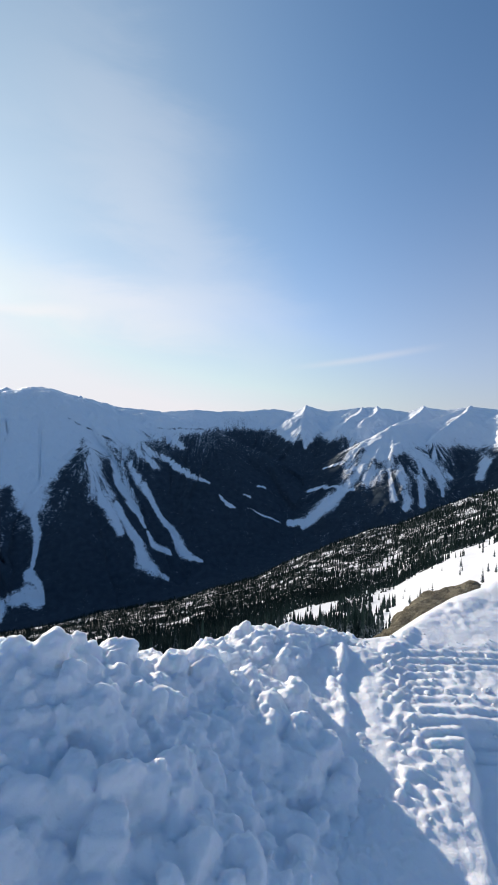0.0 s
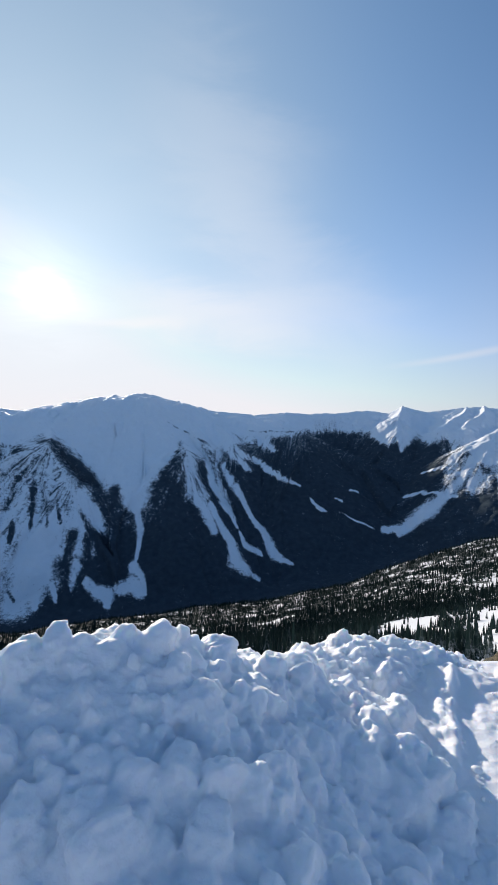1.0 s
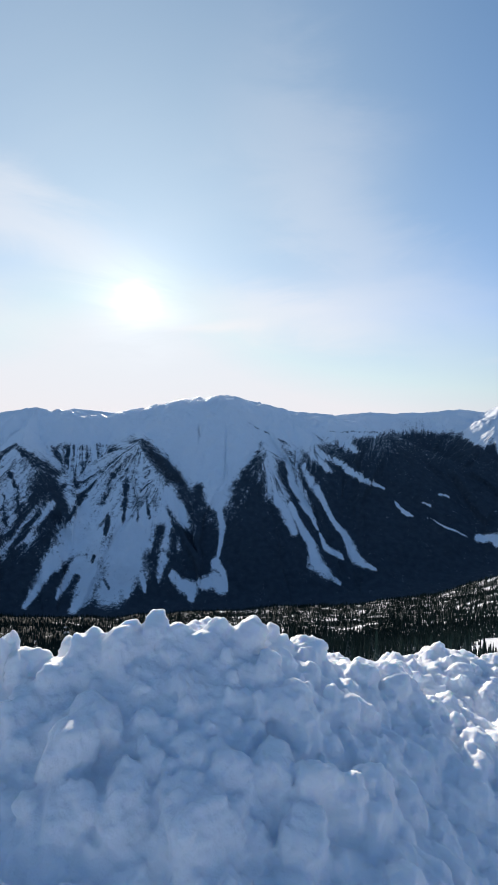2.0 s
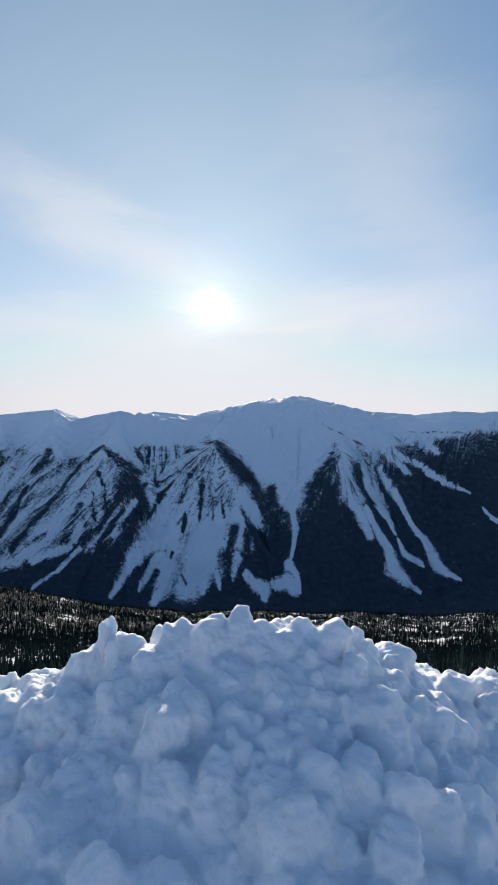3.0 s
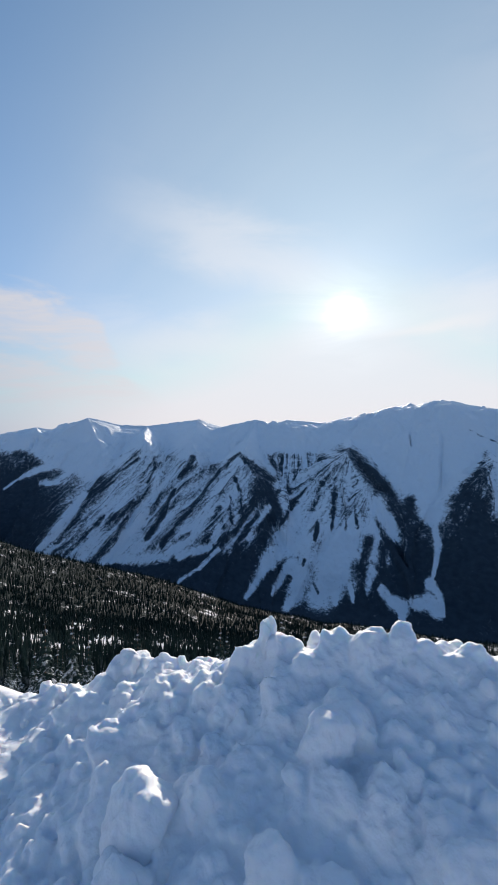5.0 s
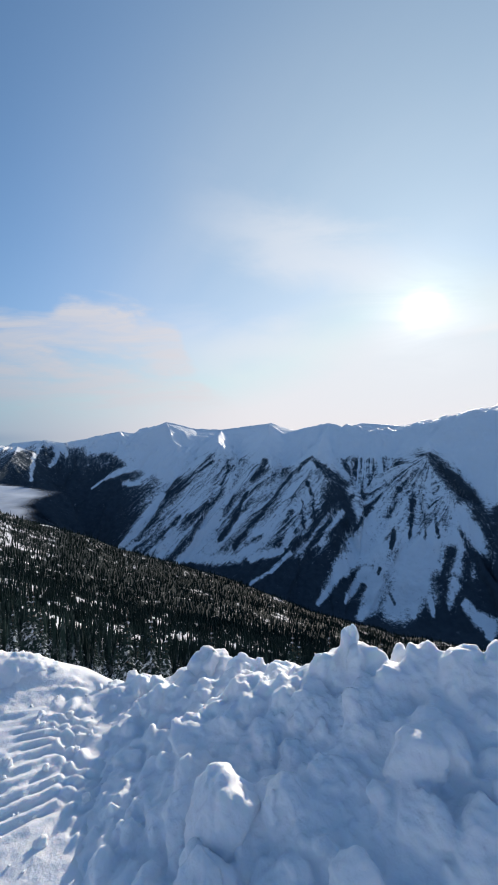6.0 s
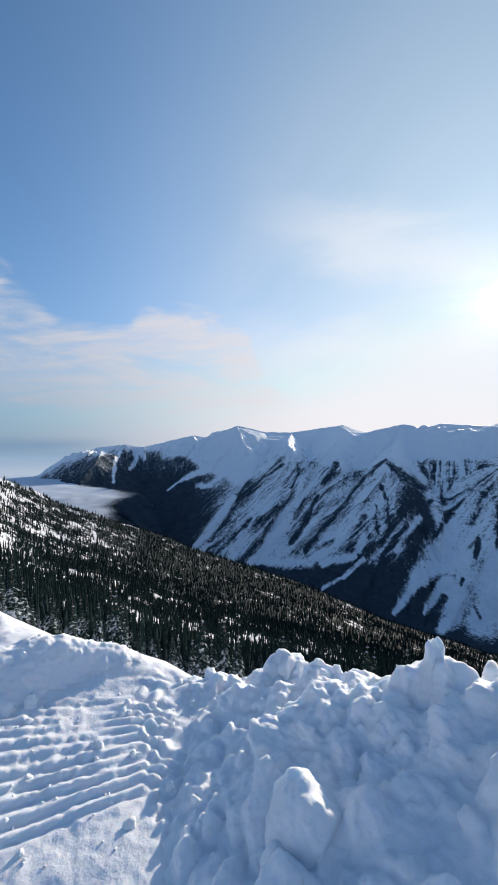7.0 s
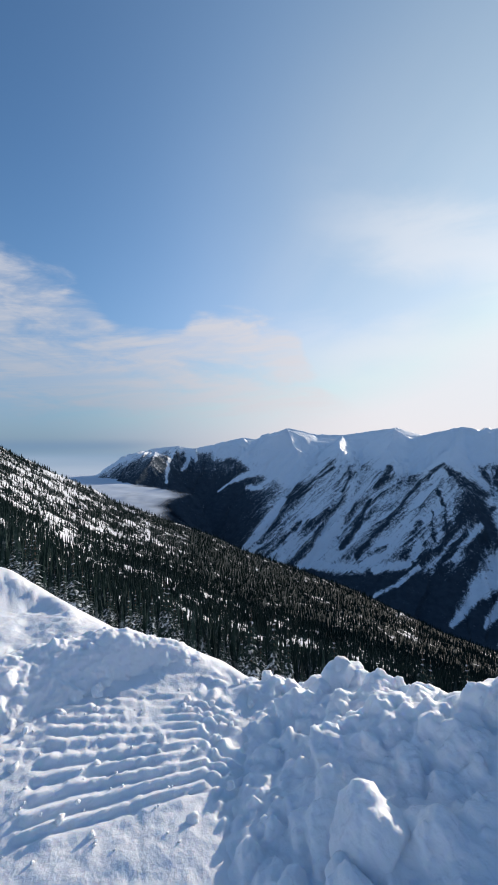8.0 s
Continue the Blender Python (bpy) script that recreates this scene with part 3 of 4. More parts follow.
# snow lanes and fans, and belts of woods: heading, angle, half width, in degrees
LANES_WEST = [
    [(71.9, -7.6, 0.30), (73.6, -9.7, 0.60), (75.5, -12.1, 0.45), (77.4, -13.8, 0.30)],
    [(74.3, -12.8, 0.22), (76.2, -14.1, 0.30)],
    [(67.4, -6.1, 0.30), (69.0, -8.9, 0.45), (70.9, -12.2, 0.67), (72.2, -15.1, 0.60)],
    [(60.5, -1.0, 0.74), (62.3, -4.7, 0.67), (63.5, -7.8, 0.60), (65.3, -11.3, 0.82), (67.6, -14.2, 0.97), (69.8, -15.9, 0.52)],
    [(55.6, -0.6, 1.12), (56.7, -5.1, 0.67), (58.2, -7.1, 0.60), (61.0, -10.4, 0.60), (63.5, -12.7, 0.67), (65.7, -14.9, 0.74)],
    [(68.7, -15.7, 0.45), (65.3, -15.8, 0.74), (61.7, -16.0, 0.52)],
    [(53.4, -4.4, 0.60), (56.0, -9.1, 0.45), (57.5, -12.0, 0.82), (59.5, -14.0, 0.97), (61.4, -15.5, 0.52)],
]
LANES_PYRAMID = [
    [(56.1, -14.6, 0.37), (57.5, -15.0, 0.67), (60.0, -15.9, 0.45)],
    [(54.7, -15.0, 0.22), (57.4, -17.3, 0.26), (60.1, -19.1, 0.19)],
    [(48.0, -9.8, 0.37), (49.5, -11.3, 0.45), (51.0, -13.4, 0.74), (52.9, -15.5, 0.37)],
    [(53.7, -7.6, 0.30), (53.8, -11.7, 0.30)],
    [(52.6, -7.2, 0.30), (52.4, -12.2, 0.30)],
    [(52.2, -3.1, 0.30), (51.2, -6.4, 0.30), (50.9, -10.8, 0.30)],
    [(53.0, -4.4, 0.74), (53.4, -6.5, 0.89)],
    [(60.6, -6.1, 0.67), (61.7, -8.6, 0.67)],
    [(57.5, -6.0, 0.60), (59.5, -8.2, 0.60)],
    [(54.7, -11.9, 0.37), (55.5, -13.8, 0.45)],
    [(65.7, -6.2, 0.52), (67.9, -9.3, 0.60)],
]
LANES_FACE = [
    [(41.0, -5.2, 1.19), (42.0, -8.1, 1.94), (43.5, -11.4, 1.64), (45.5, -13.6, 1.94)],
    [(38.3, -5.1, 1.49), (36.6, -7.8, 1.94), (34.7, -10.1, 1.19)],
    [(33.8, -8.6, 0.89), (32.0, -11.8, 0.89), (30.4, -13.8, 0.45)],
    [(45.5, -14.0, 2.09), (41.9, -14.7, 1.94), (38.6, -14.4, 1.49)],
    [(39.9, -15.6, 2.98), (39.3, -18.1, 2.53), (41.2, -20.6, 1.64)],
    [(46.5, -15.1, 1.19), (48.9, -17.6, 0.89), (50.9, -21.0, 0.30)],
    [(43.7, -17.9, 1.64), (44.4, -20.3, 1.34), (45.4, -22.1, 0.60)],
    [(44.7, -16.7, 0.89), (46.5, -19.5, 0.60), (47.4, -21.0, 0.22)],
]
LANES_FOOT = [
    [(37.2, -19.1, 0.45), (36.8, -21.1, 0.22)],
    [(39.5, -19.4, 1.04), (39.1, -21.3, 0.37)],
    [(34.4, -17.0, 0.52), (34.4, -18.7, 0.67), (34.5, -19.8, 0.45)],
    [(33.4, -18.7, 0.37), (32.0, -20.4, 0.74), (30.5, -21.1, 0.89), (30.6, -22.1, 0.45)],
    [(29.0, -20.4, 0.67), (27.4, -20.0, 1.04), (26.6, -21.0, 0.74)],
    [(27.3, -17.9, 0.60), (26.3, -19.2, 0.45), (25.9, -21.3, 0.22)],
]
LANES_BASIN = [
    [(28.4, -0.9, 4.47), (28.0, -3.5, 3.28), (27.4, -6.0, 1.94), (27.3, -7.8, 0.97), (27.4, -9.9, 0.82), (27.0, -11.0, 0.37)],
    [(27.0, -11.0, 0.30), (26.4, -13.6, 0.45), (26.6, -15.4, 0.30), (27.0, -17.3, 0.22), (27.3, -18.2, 0.67)],
    [(20.6, -3.4, 1.04), (20.6, -6.4, 1.27), (20.0, -8.2, 1.49), (18.6, -9.6, 1.04)],
    [(18.6, -9.6, 0.60), (17.9, -11.3, 0.74), (16.8, -13.8, 0.45)],
    [(17.3, -10.2, 0.37), (15.8, -13.3, 0.37), (14.7, -15.0, 0.52), (13.7, -17.6, 0.97), (12.0, -18.9, 0.60), (10.6, -19.7, 0.22)],
    [(17.9, -4.1, 0.30), (17.2, -7.3, 0.52), (15.9, -9.4, 0.52), (14.3, -11.8, 0.30), (13.6, -13.2, 0.15)],
]
LANES_SPUR = [
    [(16.9, -4.8, 0.30), (15.9, -8.0, 0.37), (14.4, -10.4, 0.22)],
    [(15.7, -5.1, 0.37), (14.1, -7.9, 0.60), (12.9, -9.9, 0.45), (11.3, -12.3, 0.37), (9.9, -13.8, 0.45), (8.6, -16.3, 0.67), (7.0, -17.4, 0.30), (6.0, -17.7, 0.15)],
    [(13.3, -13.8, 0.15), (12.3, -15.8, 0.45), (10.7, -16.5, 0.37), (10.2, -16.9, 0.15)],
    [(18.0, -2.6, 1.79), (16.6, -3.8, 0.74)],
    [(15.8, -2.2, 0.37), (13.5, -4.3, 0.60), (12.1, -5.7, 0.30)],
    [(14.5, -2.5, 0.30), (11.1, -4.5, 0.37), (7.8, -6.5, 0.37), (5.3, -7.5, 0.15)],
    [(12.2, -1.4, 0.89), (9.9, -2.0, 0.74), (8.9, -2.7, 0.22)],
    [(3.8, -9.3, 0.15), (2.8, -10.2, 0.22), (2.2, -10.6, 0.15)],
]
LANES_FAR = [
    [(80.6, -6.1, 0.15), (78.2, -4.7, 0.30), (76.4, -4.1, 0.37), (74.3, -3.1, 0.45)],
    [(76.9, -5.9, 0.30), (75.0, -5.8, 0.37), (72.8, -4.6, 0.52), (70.6, -2.9, 0.74)],
    [(86.7, -0.6, 0.22), (87.2, -2.4, 0.22), (87.7, -4.9, 0.15)],
    [(84.3, -0.6, 0.52), (85.1, -3.0, 0.22), (85.6, -3.6, 0.15)],
    [(84.3, -0.6, 0.37), (83.7, -2.1, 0.22)],
    [(88.2, -0.8, 0.37), (89.1, -1.6, 0.15)],
    [(80.6, -1.0, 0.89), (78.5, -1.0, 0.60)],
    [(72.8, -1.4, 1.94), (69.5, -3.3, 1.64)],
    [(68.8, -1.7, 1.49), (67.3, -3.3, 1.19)],
]
LANES_EAST = [
    [(-18.3, -0.1, 0.60), (-16.6, -2.3, 0.30), (-15.0, -4.9, 0.26), (-13.0, -7.3, 0.45), (-11.1, -9.6, 0.82), (-9.3, -11.1, 0.67), (-7.5, -12.7, 0.37)],
    [(-14.0, -7.8, 0.15), (-10.7, -7.4, 0.19), (-8.1, -8.2, 0.15)],
    [(-17.0, -1.9, 0.22), (-13.5, -3.9, 0.16), (-10.2, -5.2, 0.12)],
    [(-18.3, -3.7, 0.15), (-18.7, -6.2, 0.22), (-19.1, -8.7, 0.45)],
    [(-19.1, -4.0, 0.15), (-20.0, -6.8, 0.30), (-20.8, -8.5, 0.60), (-20.5, -9.6, 0.45)],
    [(-21.6, -2.5, 0.22), (-22.1, -6.0, 0.26), (-22.5, -9.1, 0.37)],
    [(-22.8, -3.5, 0.30), (-23.2, -5.9, 0.22)],
    [(-23.5, -4.1, 0.60), (-25.4, -5.4, 0.45)],
    [(-24.5, -5.8, 0.22), (-24.9, -7.8, 0.15)],
]
LANES_HEAD = [
    [(-4.5, -0.4, 0.60), (-6.0, -1.4, 0.45)],
    [(-7.9, -0.7, 1.04), (-7.5, -2.2, 0.30)],
    [(-10.8, -0.6, 0.89), (-11.9, -0.2, 0.74)],
    [(-0.1, -10.9, 0.07), (-2.5, -11.8, 0.10), (-4.4, -12.5, 0.07)],
    [(-5.7, -12.5, 0.37), (-7.4, -12.3, 0.45)],
    [(3.7, -9.6, 0.15), (2.2, -10.3, 0.26), (1.6, -10.6, 0.11)],
    [(0.7, -9.1, 0.15), (-0.3, -9.3, 0.15)],
    [(-1.2, -7.7, 0.11), (-2.2, -8.0, 0.11)],
    [(-29.4, -3.1, 0.60), (-28.7, -5.1, 0.45)],
]
WOODS_WEST = [
    [(51.9, -2.4, 0.30), (54.5, -4.7, 0.30), (57.2, -8.3, 0.36), (60.0, -11.8, 0.48), (62.4, -14.3, 0.42)],
    [(51.6, -2.9, 0.42), (50.1, -4.2, 0.66), (48.4, -5.7, 0.72), (47.4, -6.1, 0.48)],
    [(48.9, -6.3, 0.83), (49.7, -8.0, 0.83), (50.4, -10.0, 0.54)],
    [(50.5, -9.7, 0.60), (52.6, -12.9, 0.60), (54.5, -14.7, 0.30)],
    [(51.0, -14.4, 0.36), (53.6, -16.6, 0.83), (55.5, -18.1, 0.83)],
    [(64.7, -7.7, 0.24), (66.7, -10.8, 0.48), (68.7, -13.9, 0.48), (70.6, -16.0, 0.24)],
    [(60.6, -7.2, 0.24), (62.4, -10.8, 0.54), (64.2, -13.3, 0.48)],
]
WOODS_RIDGES = [
    [(69.8, -10.3, 0.36), (72.1, -12.9, 0.48), (74.4, -14.8, 0.30)],
    [(72.4, -10.0, 0.48), (75.1, -13.0, 0.36)],
    [(58.2, -3.3, 0.48), (59.5, -5.2, 0.36)],
    [(57.5, -3.5, 0.24), (58.2, -4.2, 0.30)],
    [(54.5, -9.7, 0.36), (55.6, -11.1, 0.36)],
    [(53.2, -7.9, 0.12), (53.1, -11.9, 0.18)],
    [(51.8, -7.1, 0.15), (51.6, -11.5, 0.24)],
    [(52.6, -5.8, 0.36), (51.9, -7.5, 0.24)],
    [(64.6, -17.0, 0.30), (61.0, -17.0, 0.54), (56.2, -15.9, 0.42)],
    [(60.7, -14.2, 0.36), (58.2, -12.7, 0.18)],
    [(63.1, -3.6, 0.24), (64.0, -6.2, 0.30)],
    [(67.5, -4.7, 0.18), (65.3, -3.2, 0.24)],
]
WOODS_FACE = [
    [(38.8, -2.0, 0.14), (37.2, -2.0, 0.32), (35.1, -4.2, 0.65), (32.8, -7.0, 0.88), (31.0, -10.4, 0.92)],
    [(31.1, -10.4, 0.65), (30.5, -13.5, 0.46), (31.7, -15.8, 0.74)],
    [(34.7, -13.4, 0.74), (35.3, -15.7, 0.65), (36.1, -19.0, 0.28)],
    [(32.6, -13.8, 0.83), (32.9, -16.0, 0.74)],
    [(39.3, -9.7, 0.18), (39.4, -12.0, 0.28)],
    [(37.7, -10.3, 0.18), (37.7, -12.3, 0.23)],
    [(36.5, -9.7, 0.18), (36.1, -12.2, 0.28)],
    [(41.4, -11.5, 0.32), (41.9, -13.6, 0.28)],
    [(43.2, -16.2, 0.23), (43.5, -16.9, 0.18)],
    [(44.4, -8.6, 0.23), (45.9, -11.3, 0.32), (47.2, -13.0, 0.18)],
    [(46.6, -7.6, 0.32), (48.9, -9.8, 0.42), (51.3, -13.2, 0.55), (52.8, -15.4, 0.46)],
    [(41.3, -12.6, 0.18), (41.5, -13.1, 0.18)],
]
WOODS_FOOT = [
    [(45.1, -18.4, 0.36), (46.7, -21.1, 0.54)],
    [(47.5, -18.2, 0.42), (49.1, -20.7, 0.72)],
    [(41.9, -19.1, 0.18), (41.2, -20.3, 0.24)],
    [(33.5, -18.0, 0.54), (34.7, -20.6, 0.48)],
    [(55.8, -21.3, 1.19), (51.3, -18.4, 1.43), (49.8, -16.3, 0.83)],
    [(45.4, -23.4, 0.48), (39.8, -22.5, 0.48), (34.7, -21.9, 0.48)],
    [(21.6, -3.0, 0.18), (22.7, -5.3, 0.72), (23.8, -8.3, 1.67), (24.1, -12.0, 1.91)],
    [(23.7, -14.2, 2.15), (22.5, -17.7, 2.74), (20.6, -20.9, 2.98)],
    [(29.9, -8.5, 0.83), (29.1, -12.2, 1.07), (29.8, -16.5, 1.31)],
    [(13.8, -6.4, 0.36), (11.0, -9.1, 0.95), (7.7, -12.2, 1.31)],
]
CRAGS = [
    [(23.2, 0.6, 0.10), (21.0, -0.4, 0.12), (18.0, -2.1, 0.16), (17.0, -2.9, 0.15)],
    [(14.6, -0.5, 0.11), (12.5, -2.1, 0.22), (9.8, -2.9, 0.37)],
    [(9.6, -0.3, 0.10), (6.1, -0.4, 0.15), (4.3, -1.6, 0.22)],
    [(12.5, -0.3, 0.09), (9.9, -0.4, 0.09)],
    [(18.4, -4.3, 0.19), (17.9, -8.1, 0.26), (16.5, -10.5, 0.22)],
    [(34.8, -2.9, 0.19), (33.8, -3.9, 0.11)],
]
# heading and angle below which the woods close
TREE_LINE = np.array([(-42, -1.0), (-31, -1.2), (-24, -0.8), (-21, -2.0), (-17.5, -3.5), (-14, -1.0), (-9, 0.1), (-6, -0.4), (-1, 0.3), (4, 0.3), (8, -0.6), (12, -1.2), (16, -2.6), (20, -2.8), (21.5, -1.6), (24, -8.0),
                      (27, -11.0), (30, -8.5), (34, -3.5), (36.5, -1.4), (38.5, -1.2), (42, -3.0), (46, -4.5), (50, -3.0), (53, -3.4), (57, -3.5), (62, -1.8), (66, -1.6), (69, -3.2), (71, -4.8), (74, -4.8), (76.5, -3.2), (78, -1.8), (81, -0.9), (84, -0.6), (90, -0.9), (94, -2.2), (97, -4.6), (111, -6.0)])


# width of the bench under each main crest
BENCH = (0.0, 260.0, 260.0)


def to_place(az, r, el):
    x, y = polar(az, r)
    return float(x), float(y), EYE + r * math.tan(radians(el))


def belt_share(belts, az, el, soft=0.35):
    """1 inside a belt, fading to 0 over its edge."""
    best = np.zeros_like(az)
    for belt in belts:
        for (a0, e0, w0), (a1, e1, w1) in zip(belt[:-1], belt[1:]):
            da, de = a1 - a0, e1 - e0
            t = np.clip(((az - a0) * da + (el - e0) * de) / (da * da + de * de), 0, 1)
            d = np.hypot(az - a0 - t * da, el - e0 - t * de)
            w = w0 + t * (w1 - w0)
            best = np.maximum(best, 1 - smooth(d, w * (1 - soft), w * (1 + soft)))
    return best


def build_mountains():
    az, radii = np.arange(-42, 111.01, 0.11), np.concatenate([np.arange(1650, 2200, 25), np.arange(2200, 4900, 9.5)])
    a, r = np.meshgrid(az, radii)
    x, y = polar(a, r)
    bent_x, bent_y = x + 60 * fbm(x / 400, y / 400, 3, 61), y + 60 * fbm(x / 400, y / 400, 3, 62)
    floor = np.interp(a, FLOOR[:, 0], FLOOR[:, 1]) + 14 * fbm(x / 200, y / 200, 4, 60)
    z, owner, run, off = np.full_like(x, -3000.0), np.zeros(x.shape, int), np.zeros_like(x), np.zeros_like(x)
    gap = np.zeros_like(x)
    for n, (name, spurs) in enumerate(SPURS.items()):
        for k, spur in enumerate(spurs):
            pts = [to_place(*p) for p in spur]
            start = 977.0 * k + 5003.0 * n
            wx, wy = (x, y) if k == 0 else (bent_x, bent_y)
            own, own_run, own_off = np.full_like(x, -3000.0), np.zeros_like(x), np.zeros_like(x)
            for (ax, ay, ah), (bx, by, bh) in zip(pts[:-1], pts[1:]):
                dx, dy = bx - ax, by - ay
                length = math.hypot(dx, dy)
                free = ((wx - ax) * dx + (wy - ay) * dy) / length**2
                t = np.clip(free, 0, 1)
                px, py = ax + t * dx, ay + t * dy
                d = np.hypot(wx - px, wy - py)
                turn = np.arctan2((wx - px) * dy - (wy - py) * dx, (wx - px) * dx + (wy - py) * dy)
                # broad benches under the main crests, even flanks along the spurs
                fall = 0.66 * d if k else 0.6 * np.minimum(d, 40) + 0.26 * np.clip(d - 40, 0, BENCH[n]) + 0.66 * np.maximum(d - BENCH[n] - 40, 0)
                h = ah + t * (bh - ah) - fall
                along = start + t * length + np.where((free < 0) | (free > 1), 220 * turn, 0) + np.sign(turn) * 331
                here = h > own
                own, own_run, own_off = np.where(here, h, own), np.where(here, along, own_run), np.where(here, d, own_off)
                start += length
            # neighbouring flanks meet in rounded gullies
            here, wide = own > z, 120.0 if n == 1 else 56.0
            gap = np.where(here, own - z, np.minimum(gap, z - own))
            fill = 0.25 * wide * np.maximum(1 - np.abs(own - z) / wide, 0) ** 2 * smooth(own_off, 30, 150)
            run, off, owner = np.where(here, own_run, run), np.where(here, own_off, off), np.where(here, n, owner)
            z = np.maximum(own, z) + fill
    # ribs and gullies run down from every crest
    rib = fbm(run / 130, off / 1500, 3, 71)
    fine = fbm(run / 42, off / 700, 3, 72)
    depth = smooth(off, 20, 260) * np.where(owner == 0, 0.55, 1.0)
    depth = depth * np.where(owner == 1, 1 - (1 - smooth(gap, 0, 70)) * smooth(z, -250, -100), 1.0)
    # the western spurs carry slanting ribs with lanes between them
    el = np.degrees(np.arctan2(z - EYE, r))
    slant = a + 1.05 * el
    bent = slant + 0.5 * fbm(x / 260, y / 260, 3, 86)
    slope = np.where((owner == 2), smooth(a, 47, 52) * (1 - smooth(a + 0.35 * el, 72, 76.5)) * smooth(el, -19, -15), 0.0)
    band = fbm(bent / 1.5, el / 9.0, 3, 82, 0.6)
    hair = fbm(bent / 0.30, el / 3.5, 3, 83)
    run, off = np.where(slope > 0.5, bent * 46, run), np.where(slope > 0.5, -el * 60, off)
    depth = depth * (1 - 0.45 * slope) * np.where(owner == 0, 1 - 0.7 * smooth(z, -80, 60), 1.0) * (1 - smooth(z, -90, 40))
    z = z + (5 + 9 * smooth(off, 20, 160)) * fbm(x / 55, y / 55, 4, 76) + 18 * fbm(x / 240, y / 240, 5, 77) * smooth(z, -260, -60) * smooth(off, 10, 160)
    z = z + slope * smooth(off, 0, 120) * (34 * band + 12 * hair)
    z = z + depth * (70 * rib + 32 * fine) + 10 * fbm(x / 90, y / 90, 4, 73) * smooth(off, 0, 80) + 3 * fbm(x / 40, y / 40, 3, 74) + 4 * fbm(x / 75, y / 75, 3, 75)
    # cirques and gullies in the snow under the high crests
    high = smooth(z, -40, 60) * smooth(off, 25, 140)
    z = z + high * (30 * fbm(x / 170, y / 170, 4, 63) + 22 * np.abs(fbm(x / 90, y / 90, 3, 64)))
    k = 60.0
    h = np.clip(0.5 + 0.5 * (z - floor) / k, 0, 1)
    z = floor * (1 - h) + z * h + k * h * (1 - h)
    el = np.degrees(np.arctan2(z - EYE, r))
    # woods close below the tree line; on the western spurs they hold to the ribs, and lanes and fans stay open
    ja = a + 0.20 * fbm(x / 110, y / 110, 3, 91) + 0.22 * fbm(run / 26, off / 260, 3, 93) + 0.08 * fbm(x / 22, y / 22, 2, 94)
    je = el + 0.25 * fbm(x / 90, y / 90, 3, 92) + 0.30 * fbm(run / 20, off / 400, 2, 95)
    streak = 1.5 * rib + 1.1 * fine
    tree_line = np.interp(a, TREE_LINE[:, 0], TREE_LINE[:, 1]) + 0.7 * fbm(x / 260, y / 260, 4, 81) + 0.5 * fine
    base = smooth(tree_line - el, -0.5, 1.1)
    ribbed = smooth(a, 47, 52) * (1 - smooth(a + 0.35 * el, 70, 75)) * smooth(el, -17, -14)
    # the bright face whose western half is bare between clumps
    face = smooth(ja - 37.3 - 0.42 * (je + 2.0), 0.0, 0.9) * (1 - smooth(ja - 0.35 * (je + 10), 45.0, 47.0)) * smooth(-je, 2.0, 2.8) * (1 - smooth(-je, 15.0, 17.0))
    base = base * (1 - face)
    # sparser towards the tree line; the paler mix also imitates haze over upper woods
    thin = np.where(owner == 0, 0.92, 0.78) + 0.30 * smooth(tree_line - el, 0.5, 6.0) + 0.10 * fbm(x / 120, y / 120, 3, 84)
    share = base * (thin * (1 - ribbed) + ribbed * np.clip(0.60 + 0.75 * band + 0.35 * hair + 0.2 * rib, 0, 1))
    share = np.maximum(share, 0.34 * smooth(tree_line + 1.6 - el, 0, 1.6) * np.clip(0.35 + 0.8 * streak, 0, 1))
    crag = smooth(fbm(run / 80, off / 20, 4, 88), 0.25, 0.5) * smooth(fbm(x / 240, y / 240, 3, 87), -0.1, 0.3)
    share = np.maximum(share, np.where(owner == 1, 0.0, 0.34) * crag * smooth(tree_line + 3.0 - el, 0, 2.5))
    lanes = belt_share(LANES_WEST + LANES_PYRAMID + LANES_FACE + LANES_FOOT + LANES_BASIN + LANES_SPUR + LANES_FAR + LANES_EAST + LANES_HEAD, ja, je, 0.8)
    spread = smooth(a, -27, -24) * (1 - smooth(a, -14, -11)) * smooth(je, -8.5, -6.0)
    share = np.where(owner == 0, np.minimum(share, 1 - 0.45 * spread + 0.8 * spread * fbm(run / 24, off / 200, 3, 80)), share)
    upper = np.clip(0.5 * face + 0.7 * spread + smooth(a, 8, 12) * (1 - smooth(a, 22, 23)) * (1 - smooth(-je, 8, 11)) + 0.8 * ribbed * (1 - smooth(-je, 9, 13)), 0, 1)
    mottled = np.clip(0.10 + 0.30 * upper + (0.14 + 0.30 * upper) * streak + (0.2 + 0.45 * upper) * fbm(run / 15, off / 170, 3, 96) + 0.15 * fbm(x / 30, y / 30, 3, 97), 0, 0.75)
    clumps = np.clip(0.54 - 0.42 * smooth(-je, 10.0, 13.0) + 0.75 * fbm(run / 20, off / 240, 3, 78) + 0.35 * fbm(x / 26, y / 26, 3, 79), 0, 0.95)
    share = np.maximum(share, clumps * face)
    lanes = lanes * (1 - 0.85 * face * (1 - smooth(-je, 10.0, 12.5)))
    share = share * (1 - lanes) + np.minimum(share, mottled) * lanes
    share = np.maximum(share, belt_share(WOODS_WEST + WOODS_RIDGES + WOODS_FACE + WOODS_FOOT, ja, je, 0.8) * (0.85 + 0.35 * fine + 0.25 * fbm(x / 35, y / 35, 3, 85)))
